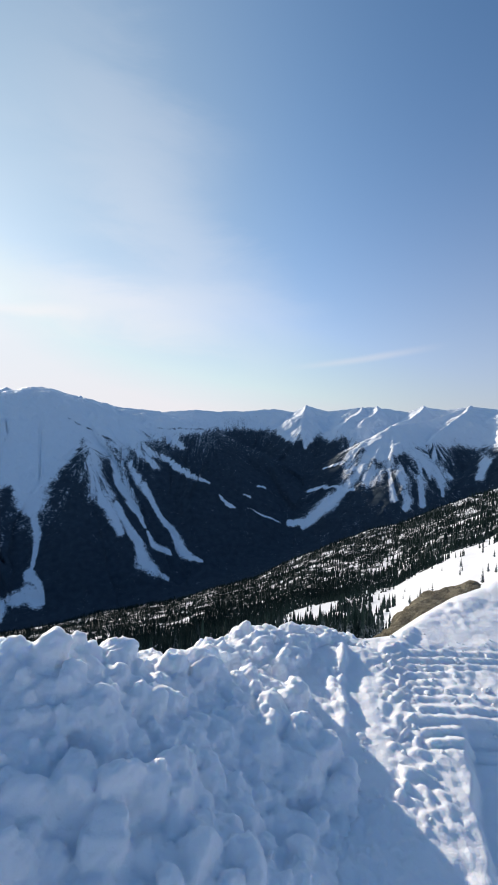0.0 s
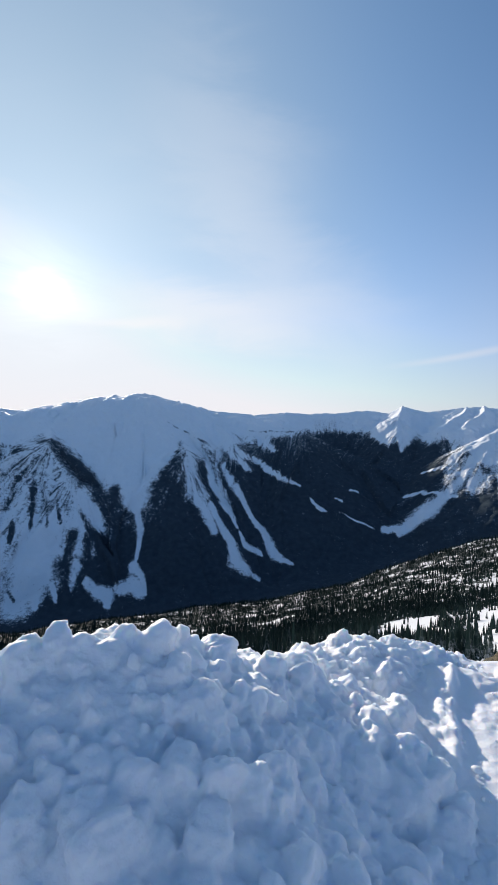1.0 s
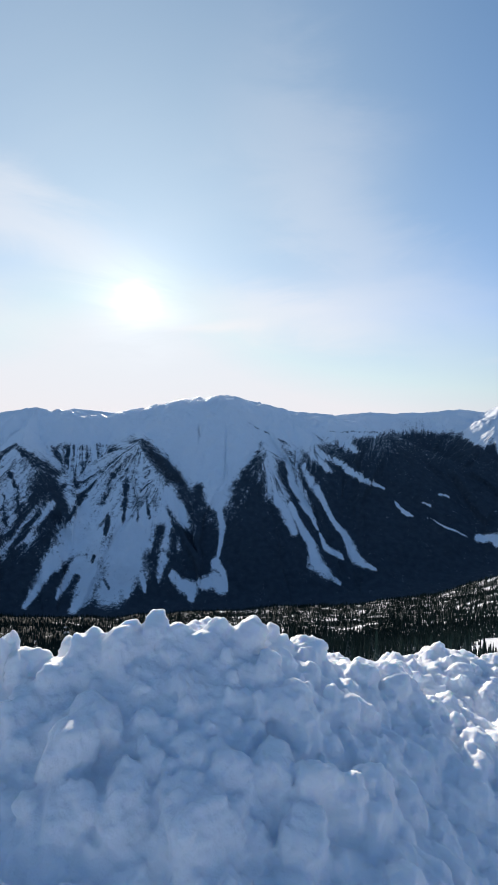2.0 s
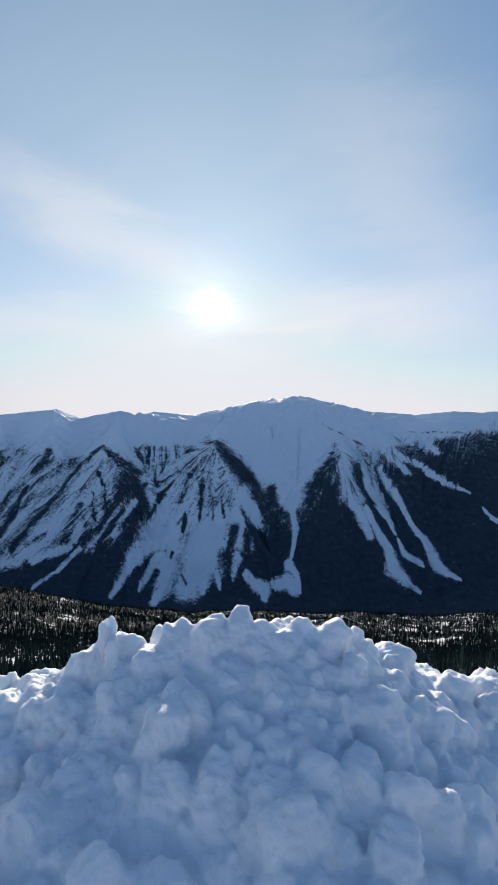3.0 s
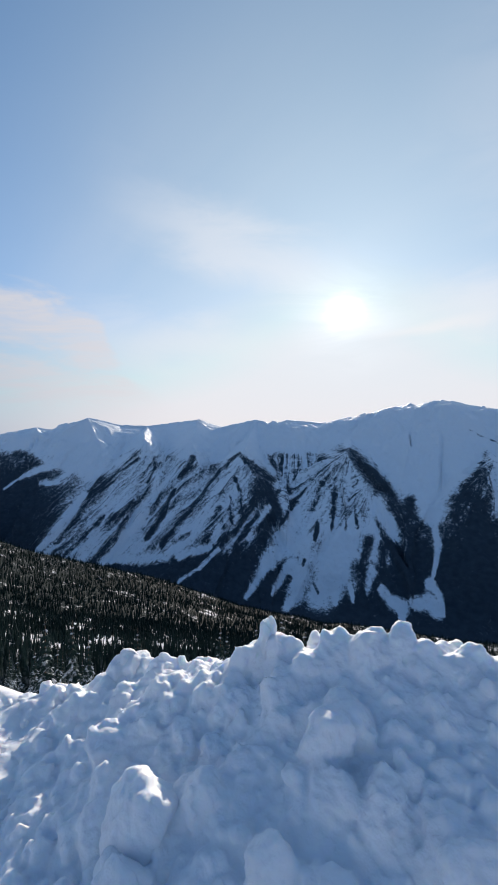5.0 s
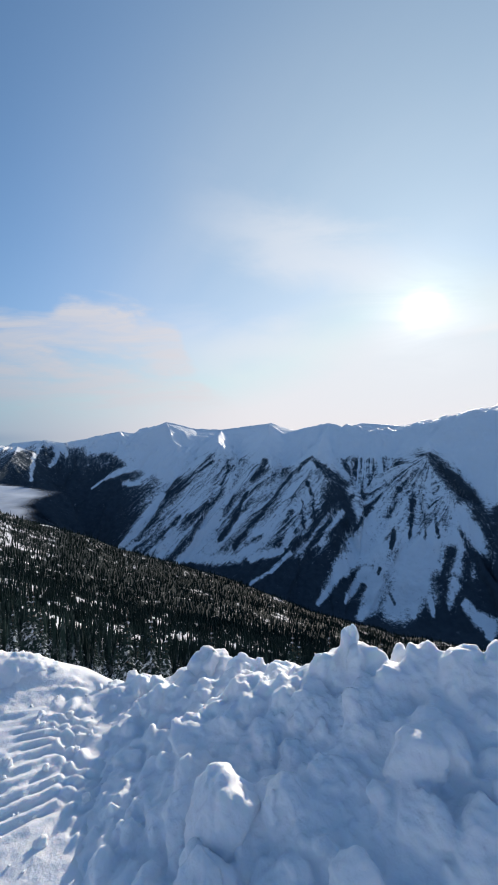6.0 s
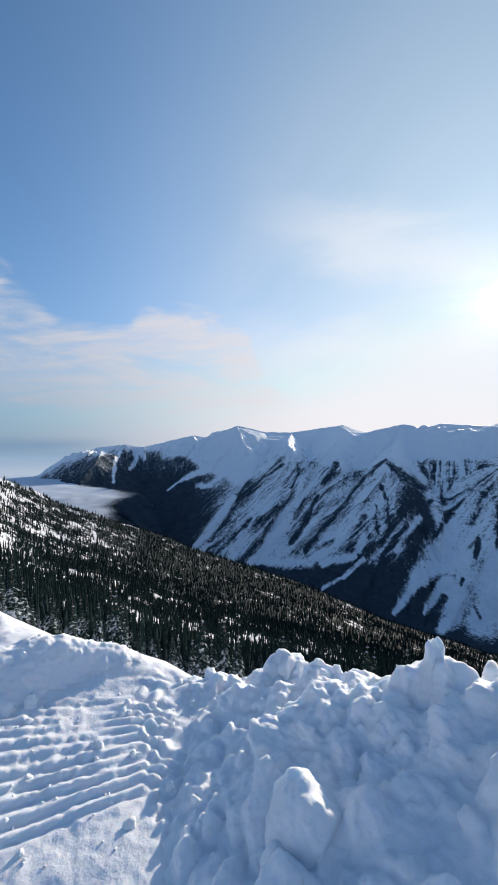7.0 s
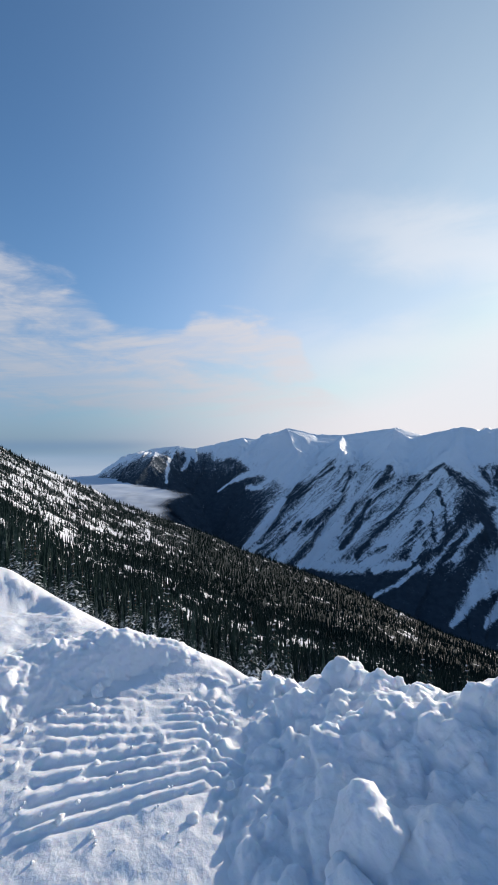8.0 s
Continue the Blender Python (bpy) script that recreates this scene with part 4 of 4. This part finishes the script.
    share = np.maximum(share, belt_share(CRAGS, a + 0.1 * fbm(x / 60, y / 60, 3, 98), el + 0.15 * fbm(x / 60, y / 60, 3, 99), 0.5) * (0.55 + 0.4 * fbm(x / 45, y / 45, 3, 90)))
    foot = smooth(floor + 70 - z, 0, 50) * (1 - 0.85 * lanes)
    share = np.clip(np.maximum(share, 1.05 * foot), 0, 1.1)
    labels = {"east": "snow-capped peaks with sunlit faces round the valley head", "massif": "large snowy mountain with dark wooded spurs and avalanche lanes",
              "west": "row of snowy mountain spurs with diagonal avalanche lanes"}
    quad_owner = owner[:-1, :-1]
    for n, name in enumerate(SPURS):
        me = grid_mesh("mountain", np.stack([x, y, z], -1), "woods", share, quad_owner == n, more=[("run", run), ("off", off)])
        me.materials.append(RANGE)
        tagged(new("mountain", me), labels[name], "mountain", "mountains across the valley")


# ---- trees ----
def tree_cloud(px, py, pz, height, width, tiers, sides, rng):
    """Many conifers in one mesh: ragged cones stacked on one another. Returns places and triangles."""
    count = len(px)
    verts, faces, base = [], [], 0
    for k in range(tiers):
        low = 0.06 + 0.82 * k / tiers
        top = min(low + 1.55 / tiers + 0.04, 1.0) if k < tiers - 1 else 1.0
        rad = width * (1 - low) ** 0.85
        ang = rng.random((count, 1)) * 6.28 + np.arange(sides) * 2 * np.pi / sides
        rr = rad[:, None] * (0.65 + 0.6 * rng.random((count, sides)))
        zz = (low + 0.06 * (rng.random((count, sides)) - 0.6)) * height[:, None]
        ring = np.stack([px[:, None] + rr * np.cos(ang), py[:, None] + rr * np.sin(ang), pz[:, None] + zz], -1)
        tip = np.stack([px, py, pz + top * height], -1)[:, None]
        block = np.concatenate([ring, tip], 1)
        idx = base + np.arange(count)[:, None] * (sides + 1)
        for s in range(sides):
            faces.append(np.concatenate([idx + s, idx + (s + 1) % sides, idx + sides], 1))
        verts.append(block.reshape(-1, 3))
        base += count * (sides + 1)
    return np.concatenate(verts), np.concatenate(faces)


def scatter(rng, count, low, high, power=0.5):
    az = rng.uniform(-36, 112, count)
    r = (low ** (1 / power) + (high ** (1 / power) - low ** (1 / power)) * rng.random(count)) ** power
    x, y = polar(az, r)
    keep = rng.random(count) < smooth(woods_share(x, y), 0.22, 0.58)
    return x[keep], y[keep]


def build_forest():
    rng = np.random.default_rng(5)
    for label, count, low, high, tiers, sides, size in (("dark snow-dusted conifers close below the lookout", 12000, 70, 235, 5, 6, (3.5, 8.5)),
                                                        ("dark conifer wood on the slope below", 36000, 225, 620, 3, 5, (5, 10)),
                                                        ("distant dark conifer wood along the slope's edge", 36000, 600, 1330, 2, 4, (6.5, 12))):
        x, y = scatter(rng, count, low, high)
        z = slope_height(x, y) - 0.4
        height = rng.uniform(*size, len(x)) * (0.75 + 0.5 * rng.random(len(x)))
        width = height * rng.uniform(0.085, 0.14, len(x))
        me = raw_mesh("forest", *tree_cloud(x, y, z, height, width, tiers, sides, rng), shade=False)
        me.materials.append(NEEDLES)
        tagged(new("forest", me), label, "forest", kind="stuff")


def build_fog():
    az, radii = np.arange(79, 118, 0.25), np.linspace(1500, 4930, 120)
    a, r = np.meshgrid(az, radii)
    x, y = polar(a, r)
    z = -330 + 16 * fbm(x / 300, y / 300, 4, 101)
    # its ragged tongue reaches up the valley between both slopes
    tip = np.interp(r, [1500, 2000, 2150, 2350, 2500, 2650, 2850, 3100, 3400, 3800], [90, 88.5, 86.6, 87.6, 85.6, 84.6, 84.4, 86.5, 90, 91])
    thick = smooth(r, 1500, 1700) * smooth(a - tip + 2.4 * fbm(x / 420, y / 200, 5, 104), -1.6, 3.2) * (0.8 + 0.3 * smooth(r, 2500, 4000)) * (1 - 0.5 * smooth(r, 4500, 4930))
    me = grid_mesh("valley_fog", np.stack([x, y, z], -1), "thick", thick)
    me.materials.append(FOG)
    tagged(new("valley_fog", me), "flat bank of pale fog filling the lower valley", "fog", kind="stuff")


# ---- loose snow, rock and single trees at the lookout ----
def clump_mesh(name, seed, detail=4):
    """A broken block of packed snow: soft edges, a few break faces, a slightly crumbly skin."""
    bm = bmesh.new()
    rng = random.Random(seed)
    bmesh.ops.create_icosphere(bm, subdivisions=detail, radius=1.0)
    cuts = []
    for _ in range(4):
        side = Vector((rng.uniform(-1, 1), rng.uniform(-1, 1), rng.uniform(-0.3, 1))).normalized()
        cuts.append((side, rng.uniform(0.62, 0.85)))
    cuts.append((Vector((rng.uniform(-0.5, 0.5), rng.uniform(-0.5, 0.5), 1)).normalized(), rng.uniform(0.55, 0.7)))
    shift = Vector((seed * 3.1, seed * 1.7, seed * 0.9))
    for v in bm.verts:
        p = v.co.copy()
        p = Vector([math.copysign(abs(c) ** 0.85, c) for c in p])
        p *= 1 + 0.34 * noise.noise(p * 1.1 + shift) + 0.22 * noise.noise(p * 2.3 + shift)
        for side, far in cuts:
            over = p.dot(side) - far
            if over > 0:
                p -= side * over * 0.75
        v.co = p * (1 + 0.09 * noise.noise(p * 4.5 + shift) + 0.045 * noise.noise(p * 10.0 + shift))
    for f in bm.faces:
        f.smooth = True
    me = bpy.data.meshes.new(name)
    bm.to_mesh(me)
    bm.free()
    me.materials.append(SNOW)
    return me


def top_of(x, y):
    return float(ground_height(np.array([x]), np.array([y]))[0])


def lump_shape(seed, detail, breaks=6, rough=0.40):
    """Places and triangles of one irregular lump of unit size."""
    bm = bmesh.new()
    rng = random.Random(seed)
    bmesh.ops.create_icosphere(bm, subdivisions=detail, radius=1.0)
    cuts = [(Vector((rng.uniform(-1, 1), rng.uniform(-1, 1), rng.uniform(-0.5, 1))).normalized(), rng.uniform(0.55, 0.85)) for _ in range(breaks)]
    shift = Vector((seed * 3.1, seed * 1.7, seed * 0.9))
    for v in bm.verts:
        p = v.co * (1 + rough * noise.noise(v.co * 1.1 + shift) + 0.55 * rough * noise.noise(v.co * 2.6 + shift))
        for side, far in cuts:
            over = p.dot(side) - far
            if over > 0:
                p -= side * over * 0.8
        v.co = p
    bm.verts.index_update()
    out = np.array([v.co[:] for v in bm.verts]), np.array([[v.index for v in f.verts] for f in bm.faces])
    bm.free()
    return out


def crumble(ob, share=1.0):
    """Roughen a snow mesh with crumbs and grains."""
    for size, depth, label in ((0.05, 0.033, "crumbs"), (0.02, 0.016, "grains")):
        grain = bpy.data.textures.get(label) or bpy.data.textures.new(label, "CLOUDS")
        grain.noise_scale, grain.noise_depth = size, 2
        push = ob.modifiers.new(label, "DISPLACE")
        push.texture, push.strength, push.mid_level, push.texture_coords = grain, depth * share, 0.5, "LOCAL"


def lumpy_bank(name, crest, label, seed, count, blocks=(), reach=(1.25, 0.7, 0.42), fine=0.0107, sizes=(0.016, 0.085), heaped=False):
    """A ploughed bank: a body under its crest line and clods of all sizes, grown into one crust."""
    rng = random.Random(seed)
    shapes = [lump_shape(seed + k, 3) for k in range(9)]
    low, high = crest.min(0) - 1.5, crest.max(0) + 1.5
    step = 0.03
    x, y = np.meshgrid(np.arange(low[0], high[0], step), np.arange(low[1], high[1], step))
    body = bank_height(x, y, crest, *reach) * (1 + 0.12 * fbm(x / 0.45, y / 0.45, 3, 6)) - 0.03
    under = ground_height(x, y)
    rough = smooth(body, 0.0, 0.1)
    if heaped == "slumped":
        # wind-softened mounds with a few broken edges
        drift = smooth(fbm(x / 0.3, y / 0.3, 3, 18), -0.1, 0.4)
        top = under + body + rough * (0.22 * domes(x, y, 0.5, seed) + 0.16 * shards(x, y, 0.24, seed + 2) - 0.03)
    elif heaped:
        # wide slabs and boulders pushed together, half buried in slumped snow
        drift = smooth(fbm(x / 0.55, y / 0.55, 3, 17), -0.25, 0.35)
        top = under + body + rough * (0.20 * domes(x, y, 0.44, seed) + 0.36 * shards(x, y, 0.27, seed + 2) + (0.45 + 0.55 * drift) * (0.34 * shards(x, y, 0.14, seed + 4) + 0.30 * domes(x, y, 0.12, seed + 6)) - 0.10)
    else:
        drift = np.ones_like(x)
        top = under + body + rough * (0.20 * domes(x, y, 0.34, seed) + 0.30 * shards(x, y, 0.16, seed + 2) - 0.06)
    rows, cols = x.shape
    k = np.arange(rows * cols).reshape(rows, cols)
    n = rows * cols
    quad = np.stack([k[:-1, :-1], k[:-1, 1:], k[1:, 1:], k[1:, :-1]], -1).reshape(-1, 4)
    inside = (body > -0.005)
    inside = inside[:-1, :-1] | inside[1:, :-1] | inside[:-1, 1:] | inside[1:, 1:]
    upper, lower = np.stack([x, y, top], -1).reshape(-1, 3), np.stack([x, y, under - 0.12], -1).reshape(-1, 3)
    quad = quad[inside.reshape(-1)]
    # close the body: its underside, and a wall along every open edge
    edges = {}
    for q in quad:
        for a, b in zip(q, np.roll(q, -1)):
            edges[(a, b)] = True
    wall = [(b, a, a + n, b + n) for (a, b) in edges if (b, a) not in edges]
    quads = np.concatenate([quad, quad[:, ::-1] + n, np.array(wall)])
    tris = [np.concatenate([quads[:, [0, 1, 2]], quads[:, [0, 2, 3]]])]
    verts, base = [upper, lower], 2 * n

    def put(shape, px, py, pz, size, turn, peak=None):
        nonlocal base
        turned = np.array(Euler(turn).to_matrix())
        lump = (shape[0] * size) @ turned.T
        verts.append(lump + (px, py, pz if peak is None else peak - 0.008 - lump[:, 2].max()))
        tris.append(shape[1] + base)
        base += len(shape[0])

    def surface(px, py):
        i, j = int(round((py - low[1]) / step)), int(round((px - low[0]) / step))
        return float(top[i, j]), float(body[i, j]), float(drift[i, j])

    for px, py, peak, sx, sy, sz, lean in blocks:
        put(shapes[rng.randrange(9)], px, py, 0.0, np.array((sx, sy, sz)), (radians(lean), radians(rng.uniform(-12, 12)), rng.uniform(0, 6)), peak)
    done = 0
    while done < count:
        px, py = rng.uniform(low[0] + 0.3, high[0] - 0.3), rng.uniform(low[1] + 0.3, high[1] - 0.3)
        pz, depth, loose = surface(px, py)
        if depth < (0.045 if heaped else 0.015) or rng.random() > 0.4 + 0.6 * loose:
            continue
        size = sizes[0] + (sizes[1] - sizes[0]) * rng.random() ** (3.0 if heaped else 4.0)
        size = min(size, 0.040 + 0.35 * depth)
        scale = np.array((rng.uniform(0.8, 1.2), rng.uniform(0.7, 1.1), rng.uniform(0.8, 1.35))) * size
        put(shapes[rng.randrange(9)], px, py, pz - size * (rng.uniform(-0.15, 0.6) if heaped else rng.uniform(-0.25, 0.45)), scale, (rng.uniform(-0.5, 0.5), rng.uniform(-0.5, 0.5), rng.uniform(0, 6.28)))
        done += 1
    me = raw_mesh(name, np.concatenate(verts), np.concatenate(tris))
    me.materials.append(SNOW)
    ob = tagged(new(name, me), label, "snow bank")
    crust = ob.modifiers.new("crust", "REMESH")
    crust.mode, crust.voxel_size, crust.use_smooth_shade = "VOXEL", fine, True
    soft = ob.modifiers.new("soft", "SMOOTH")
    soft.factor, soft.iterations = 0.5, 1
    crumble(ob, 0.9 if heaped else 1.0)
    return ob


def build_banks():
    # the large blocks: x, y, top height, half sizes, lean
    blocks = [(-2.28, 1.02, 0.385, 0.10, 0.09, 0.16, 6), (-2.14, 1.05, 0.33, 0.11, 0.09, 0.12, -8), (-1.74, 1.12, 0.63, 0.080, 0.08, 0.22, 4), (-1.69, 1.145, 0.62, 0.075, 0.08, 0.22, -5), (-1.525, 1.235, 0.685, 0.09, 0.08, 0.16, 10), (-1.655, 1.16, 0.675, 0.10, 0.07, 0.22, 3), (-1.58, 1.20, 0.70, 0.07, 0.06, 0.18, -4),
              (-1.43, 1.30, 0.66, 0.12, 0.10, 0.14, -8), (-1.335, 1.365, 0.755, 0.11, 0.10, 0.18, 12), (-1.225, 1.435, 0.778, 0.11, 0.10, 0.18, -6), (-1.145, 1.49, 0.810, 0.085, 0.09, 0.20, 4), (-1.04, 1.55, 0.765, 0.10, 0.09, 0.18, -8),
              (-0.935, 1.605, 0.772, 0.10, 0.09, 0.18, 6), (-0.863, 1.665, 0.748, 0.08, 0.08, 0.18, 3), (-0.76, 1.78, 0.66, 0.10, 0.09, 0.14, -6), (-0.70, 1.85, 0.622, 0.09, 0.08, 0.14, 10), (-0.62, 1.91, 0.58, 0.09, 0.08, 0.12, 4)]
    # broken slabs that stand on end along the foot
    slabs = [(-0.55, 1.97, 0.55, 0.07, 0.07, 0.12, -10), (-0.37, 2.08, 0.485, 0.08, 0.07, 0.12, 8), (-0.21, 2.143, 0.44, 0.09, 0.08, 0.12, -6), (-1.72, 0.36, 0.20, 0.06, 0.05, 0.17, 10), (-1.84, 0.40, 0.17, 0.055, 0.045, 0.17, -6),
             (-1.97, 0.38, 0.14, 0.05, 0.045, 0.14, 4), (-1.84, 0.24, 0.14, 0.05, 0.04, 0.15, -5), (-1.93, 0.55, 0.24, 0.06, 0.05, 0.15, -8), (-1.38, 0.66, 0.42, 0.05, 0.045, 0.15, 5), (-1.50, 0.60, 0.35, 0.15, 0.14, 0.20, 5), (-1.62, 0.46, 0.29, 0.12, 0.10, 0.18, -6), (-1.44, 0.44, 0.30, 0.12, 0.11, 0.18, 8), (-2.06, 0.62, 0.24, 0.06, 0.06, 0.14, 6)]
    # clods pushed together where the bank ends
    end = [(0.28, 1.98, 0.27, 0.115, 0.10, 0.14, 6), (0.16, 2.03, 0.23, 0.10, 0.09, 0.14, -8), (0.38, 1.93, 0.20, 0.10, 0.09, 0.13, 10), (0.46, 1.88, 0.12, 0.08, 0.07, 0.10, 4), (0.29, 1.84, 0.20, 0.11, 0.10, 0.14, -6), (0.42, 1.77, 0.11, 0.09, 0.08, 0.12, 8), (0.17, 1.88, 0.21, 0.09, 0.09, 0.14, 5)]
    # blocks that stand out singly
    single = [(-1.615, 1.172, 0.757, 0.070, 0.065, 0.24, 5, "upright splinter of packed snow"), (-2.58, 0.95, 0.315, 0.16, 0.14, 0.20, 14, "broken snow block on the crest"), (-1.53, 0.52, 0.425, 0.135, 0.125, 0.15, 4, "rounded snow boulder"),
              (-1.36, 0.36, 0.33, 0.11, 0.10, 0.18, -10, "rounded snow boulder")]
    loose = [(0.20, 3.02, 0.13, 0.07, 0.06, 0.07, 10, "clod of snow on the spoil"), (0.42, 3.12, 0.13, 0.06, 0.06, 0.06, -8, "clod of snow on the spoil"), (-0.02, 2.92, 0.10, 0.07, 0.06, 0.07, 4, "clod of snow on the spoil")]
    shovelled = [(-3.02, -0.50, 0.10, 0.05, 0.05, 0.05, 6, "clod of snow on the shovelled heap"), (-2.86, -0.70, 0.07, 0.045, 0.04, 0.05, -6, "clod of snow on the shovelled heap"), (-2.80, -0.92, 0.08, 0.05, 0.05, 0.05, 9, "clod of snow on the shovelled heap")]
    bank = lumpy_bank("snow_bank", CREST, "ploughed-up bank of lumpy white snow along the shelf", 300, 2700, blocks + slabs + end, sizes=(0.018, 0.10), heaped=True)
    spoil = [(0.16, 3.06, 0.15, 0.12, 0.10, 0.12, 0), (0.34, 3.14, 0.15, 0.10, 0.10, 0.12, 12), (0.02, 3.0, 0.11, 0.09, 0.08, 0.10, -12)]
    low_bank = lumpy_bank("snow_bank", SPOIL, "low crumbly snow spoil along the edge of the shelf", 400, 520, spoil, (2.0, 2.0, 0.24), 0.0125, (0.02, 0.08))
    side = [(-3.34, -0.45, 0.20, 0.13, 0.11, 0.12, 8), (-3.0, -0.62, 0.10, 0.06, 0.06, 0.07, -8)]
    heap = lumpy_bank("snow_bank", SIDE, "rounded heap of shovelled snow behind the vehicle tracks", 500, 150, side, (1.1, 1.6, 0.14), 0.0125, (0.012, 0.05), "slumped")
    lots = [(bank, block) for block in single] + [(low_bank, block) for block in loose] + [(heap, block) for block in shovelled]
    rng = random.Random(71)
    for k, (owner, (x, y, peak, sx, sy, sz, lean, label)) in enumerate(lots):
        places, tris = lump_shape(705 + k, 5, 2, 0.26) if "rounded" in label else lump_shape(700 + k, 5 if owner is bank else 4)
        turn = np.array(Euler((radians(lean), radians(rng.uniform(-8, 8)), rng.uniform(0, 6))).to_matrix())
        lump = (places * (sx, sy, sz)) @ turn.T
        me = raw_mesh("snow_block", lump + (x, y, peak - 0.01 - lump[:, 2].max()), tris)
        me.materials.append(SNOW)
        block = tagged(new("snow_block", me), label)
        block.parent = owner
        crumble(block, 0.75)


def build_crumbs():
    rng = random.Random(11)
    small = [clump_mesh("snow_clump", 40 + k, 3) for k in range(8)]
    done = 0
    while done < 200:
        x, y = (rng.uniform(-3.0, -1.9), rng.uniform(-1.0, 0.4)) if done % 2 else (rng.uniform(0.5, 1.9), rng.uniform(1.6, 3.3))
        s = 0.006 + 0.020 * rng.random() ** 3
        ob = new("snow_clump", small[done % 8])
        ob.matrix_world = pose(x, y, top_of(x, y) + s * 0.2, rng.uniform(0, 360), rng.uniform(0, 360), 0) @ Matrix.Diagonal((s, s, s * 0.8, 1))
        tagged(ob, "crumb of white snow beside the vehicle tracks", "snow crumb", "crumbs of snow on the tracks")
        done += 1


def build_rock():
    bm = bmesh.new()
    bmesh.ops.create_icosphere(bm, subdivisions=5, radius=1.0)
    for v in bm.verts:
        p = v.co.copy()
        p *= 1 + 0.28 * noise.noise(p * 1.1 + Vector((4, 2, 9))) + 0.18 * noise.noise(p * 3.0) + 0.14 * noise.noise(p * 7.0) + 0.08 * noise.noise(p * 15.0)
        p.z = math.copysign(abs(p.z) ** 0.8, p.z)
        v.co = Vector((p.x * 1.35, p.y * 0.6, p.z * 0.33))
    for f in bm.faces:
        f.smooth = True
    me = bpy.data.meshes.new("boulder")
    bm.to_mesh(me)
    bm.free()
    me.materials.append(ROCK)
    ob = new("boulder", me)
    ob.matrix_world = pose(2.50, 5.5, -1.12, 0, -18, 25)
    tagged(ob, "flat brown lichen-spotted boulder poking out of the snow", "boulder")


def fir_mesh(seed, height):
    """A conifer: tapered trunk, and a crown of drooping boughs in whorls."""
    rng = np.random.default_rng(seed)
    verts, faces = [], []
    whorls = 15
    for k in range(whorls):
        f = k / (whorls - 1)
        z = height * (0.07 + 0.88 * f)
        reach = height * 0.17 * (1 - f) ** 0.8 * rng.uniform(0.8, 1.15) + 0.04
        n = 8 if f < 0.8 else 6
        for s in range(n):
            a = 2 * np.pi * (s + rng.uniform(-0.3, 0.3)) / n + k
            lng, wid = reach * rng.uniform(0.6, 1.15), reach * 0.34
            c, d = np.cos(a), np.sin(a)
            drop = lng * rng.uniform(0.3, 0.6)
            b = len(verts)
            verts += [(0.02 * c, 0.02 * d, z + 0.06 * lng), (lng * 0.55 * c - wid * d, lng * 0.55 * d + wid * c, z - drop * 0.55), (lng * c, lng * d, z - drop),
                      (lng * 0.55 * c + wid * d, lng * 0.55 * d - wid * c, z - drop * 0.55), (lng * 0.5 * c, lng * 0.5 * d, z - drop * 0.25 + 0.05 * lng), (lng * 0.5 * c, lng * 0.5 * d, z - drop * 0.75)]
            for tri in ((0, 4, 1), (1, 4, 2), (2, 4, 3), (3, 4, 0), (0, 1, 5), (1, 2, 5), (2, 3, 5), (3, 0, 5)):
                faces.append([b + i for i in tri])
    crown = raw_mesh("crown", np.array(verts), np.array(faces), shade=False)
    crown.materials.append(NEEDLES)
    tv, tf = [], []
    for k in range(6):
        f = k / 5
        for s in range(7):
            a = 2 * np.pi * s / 7
            tv.append((height * 0.016 * (1 - 0.92 * f) * np.cos(a), height * 0.016 * (1 - 0.92 * f) * np.sin(a), -0.6 + (height * 0.98 + 0.6) * f))
    for k in range(5):
        for s in range(7):
            tf.append([k * 7 + s, k * 7 + (s + 1) % 7, k * 7 + 7 + (s + 1) % 7, k * 7 + 7 + s])
    trunk = raw_mesh("trunk", np.array(tv), np.array(tf))
    trunk.materials.append(BARK)
    return crown, trunk


def build_firs():
    rng = random.Random(23)
    kinds = []
    for k in range(6):
        crown, trunk = fir_mesh(60 + k, 7.0)
        root = new("fir_tree")
        for name, me in (("crown", crown), ("trunk", trunk)):
            new(name, me).parent = root
        tagged(root, "dark green fir dusted with snow on the slope", "fir tree", "firs below the lookout")
        kinds.append(root)
    used, done = set(), 0
    while done < 196:
        lone = done >= 170
        az, r = (rng.uniform(-33, -15), rng.uniform(120, 420)) if lone else (rng.uniform(-33, 111), rng.uniform(30, 92))
        x, y = polar(az, r)
        if not lone and rng.random() > float(smooth(woods_share(np.array([x]), np.array([y])), 0.25, 0.7)[0]):
            continue
        k, size = rng.randrange(6), rng.uniform(0.45, 1.0)
        m = pose(float(x), float(y), float(slope_height(np.array([x]), np.array([y]))[0]), 0, 0, rng.uniform(0, 360))
        if k not in used:
            used.add(k)
            ob = kinds[k]
            ob.matrix_world = m
        else:
            ob = copy_thing(kinds[k], m)
        ob.scale = (size, size, size * rng.uniform(0.9, 1.15))
        done += 1


build_ground()
build_mountains()
build_forest()
build_fog()
build_rock()
build_firs()
build_banks()
build_crumbs()
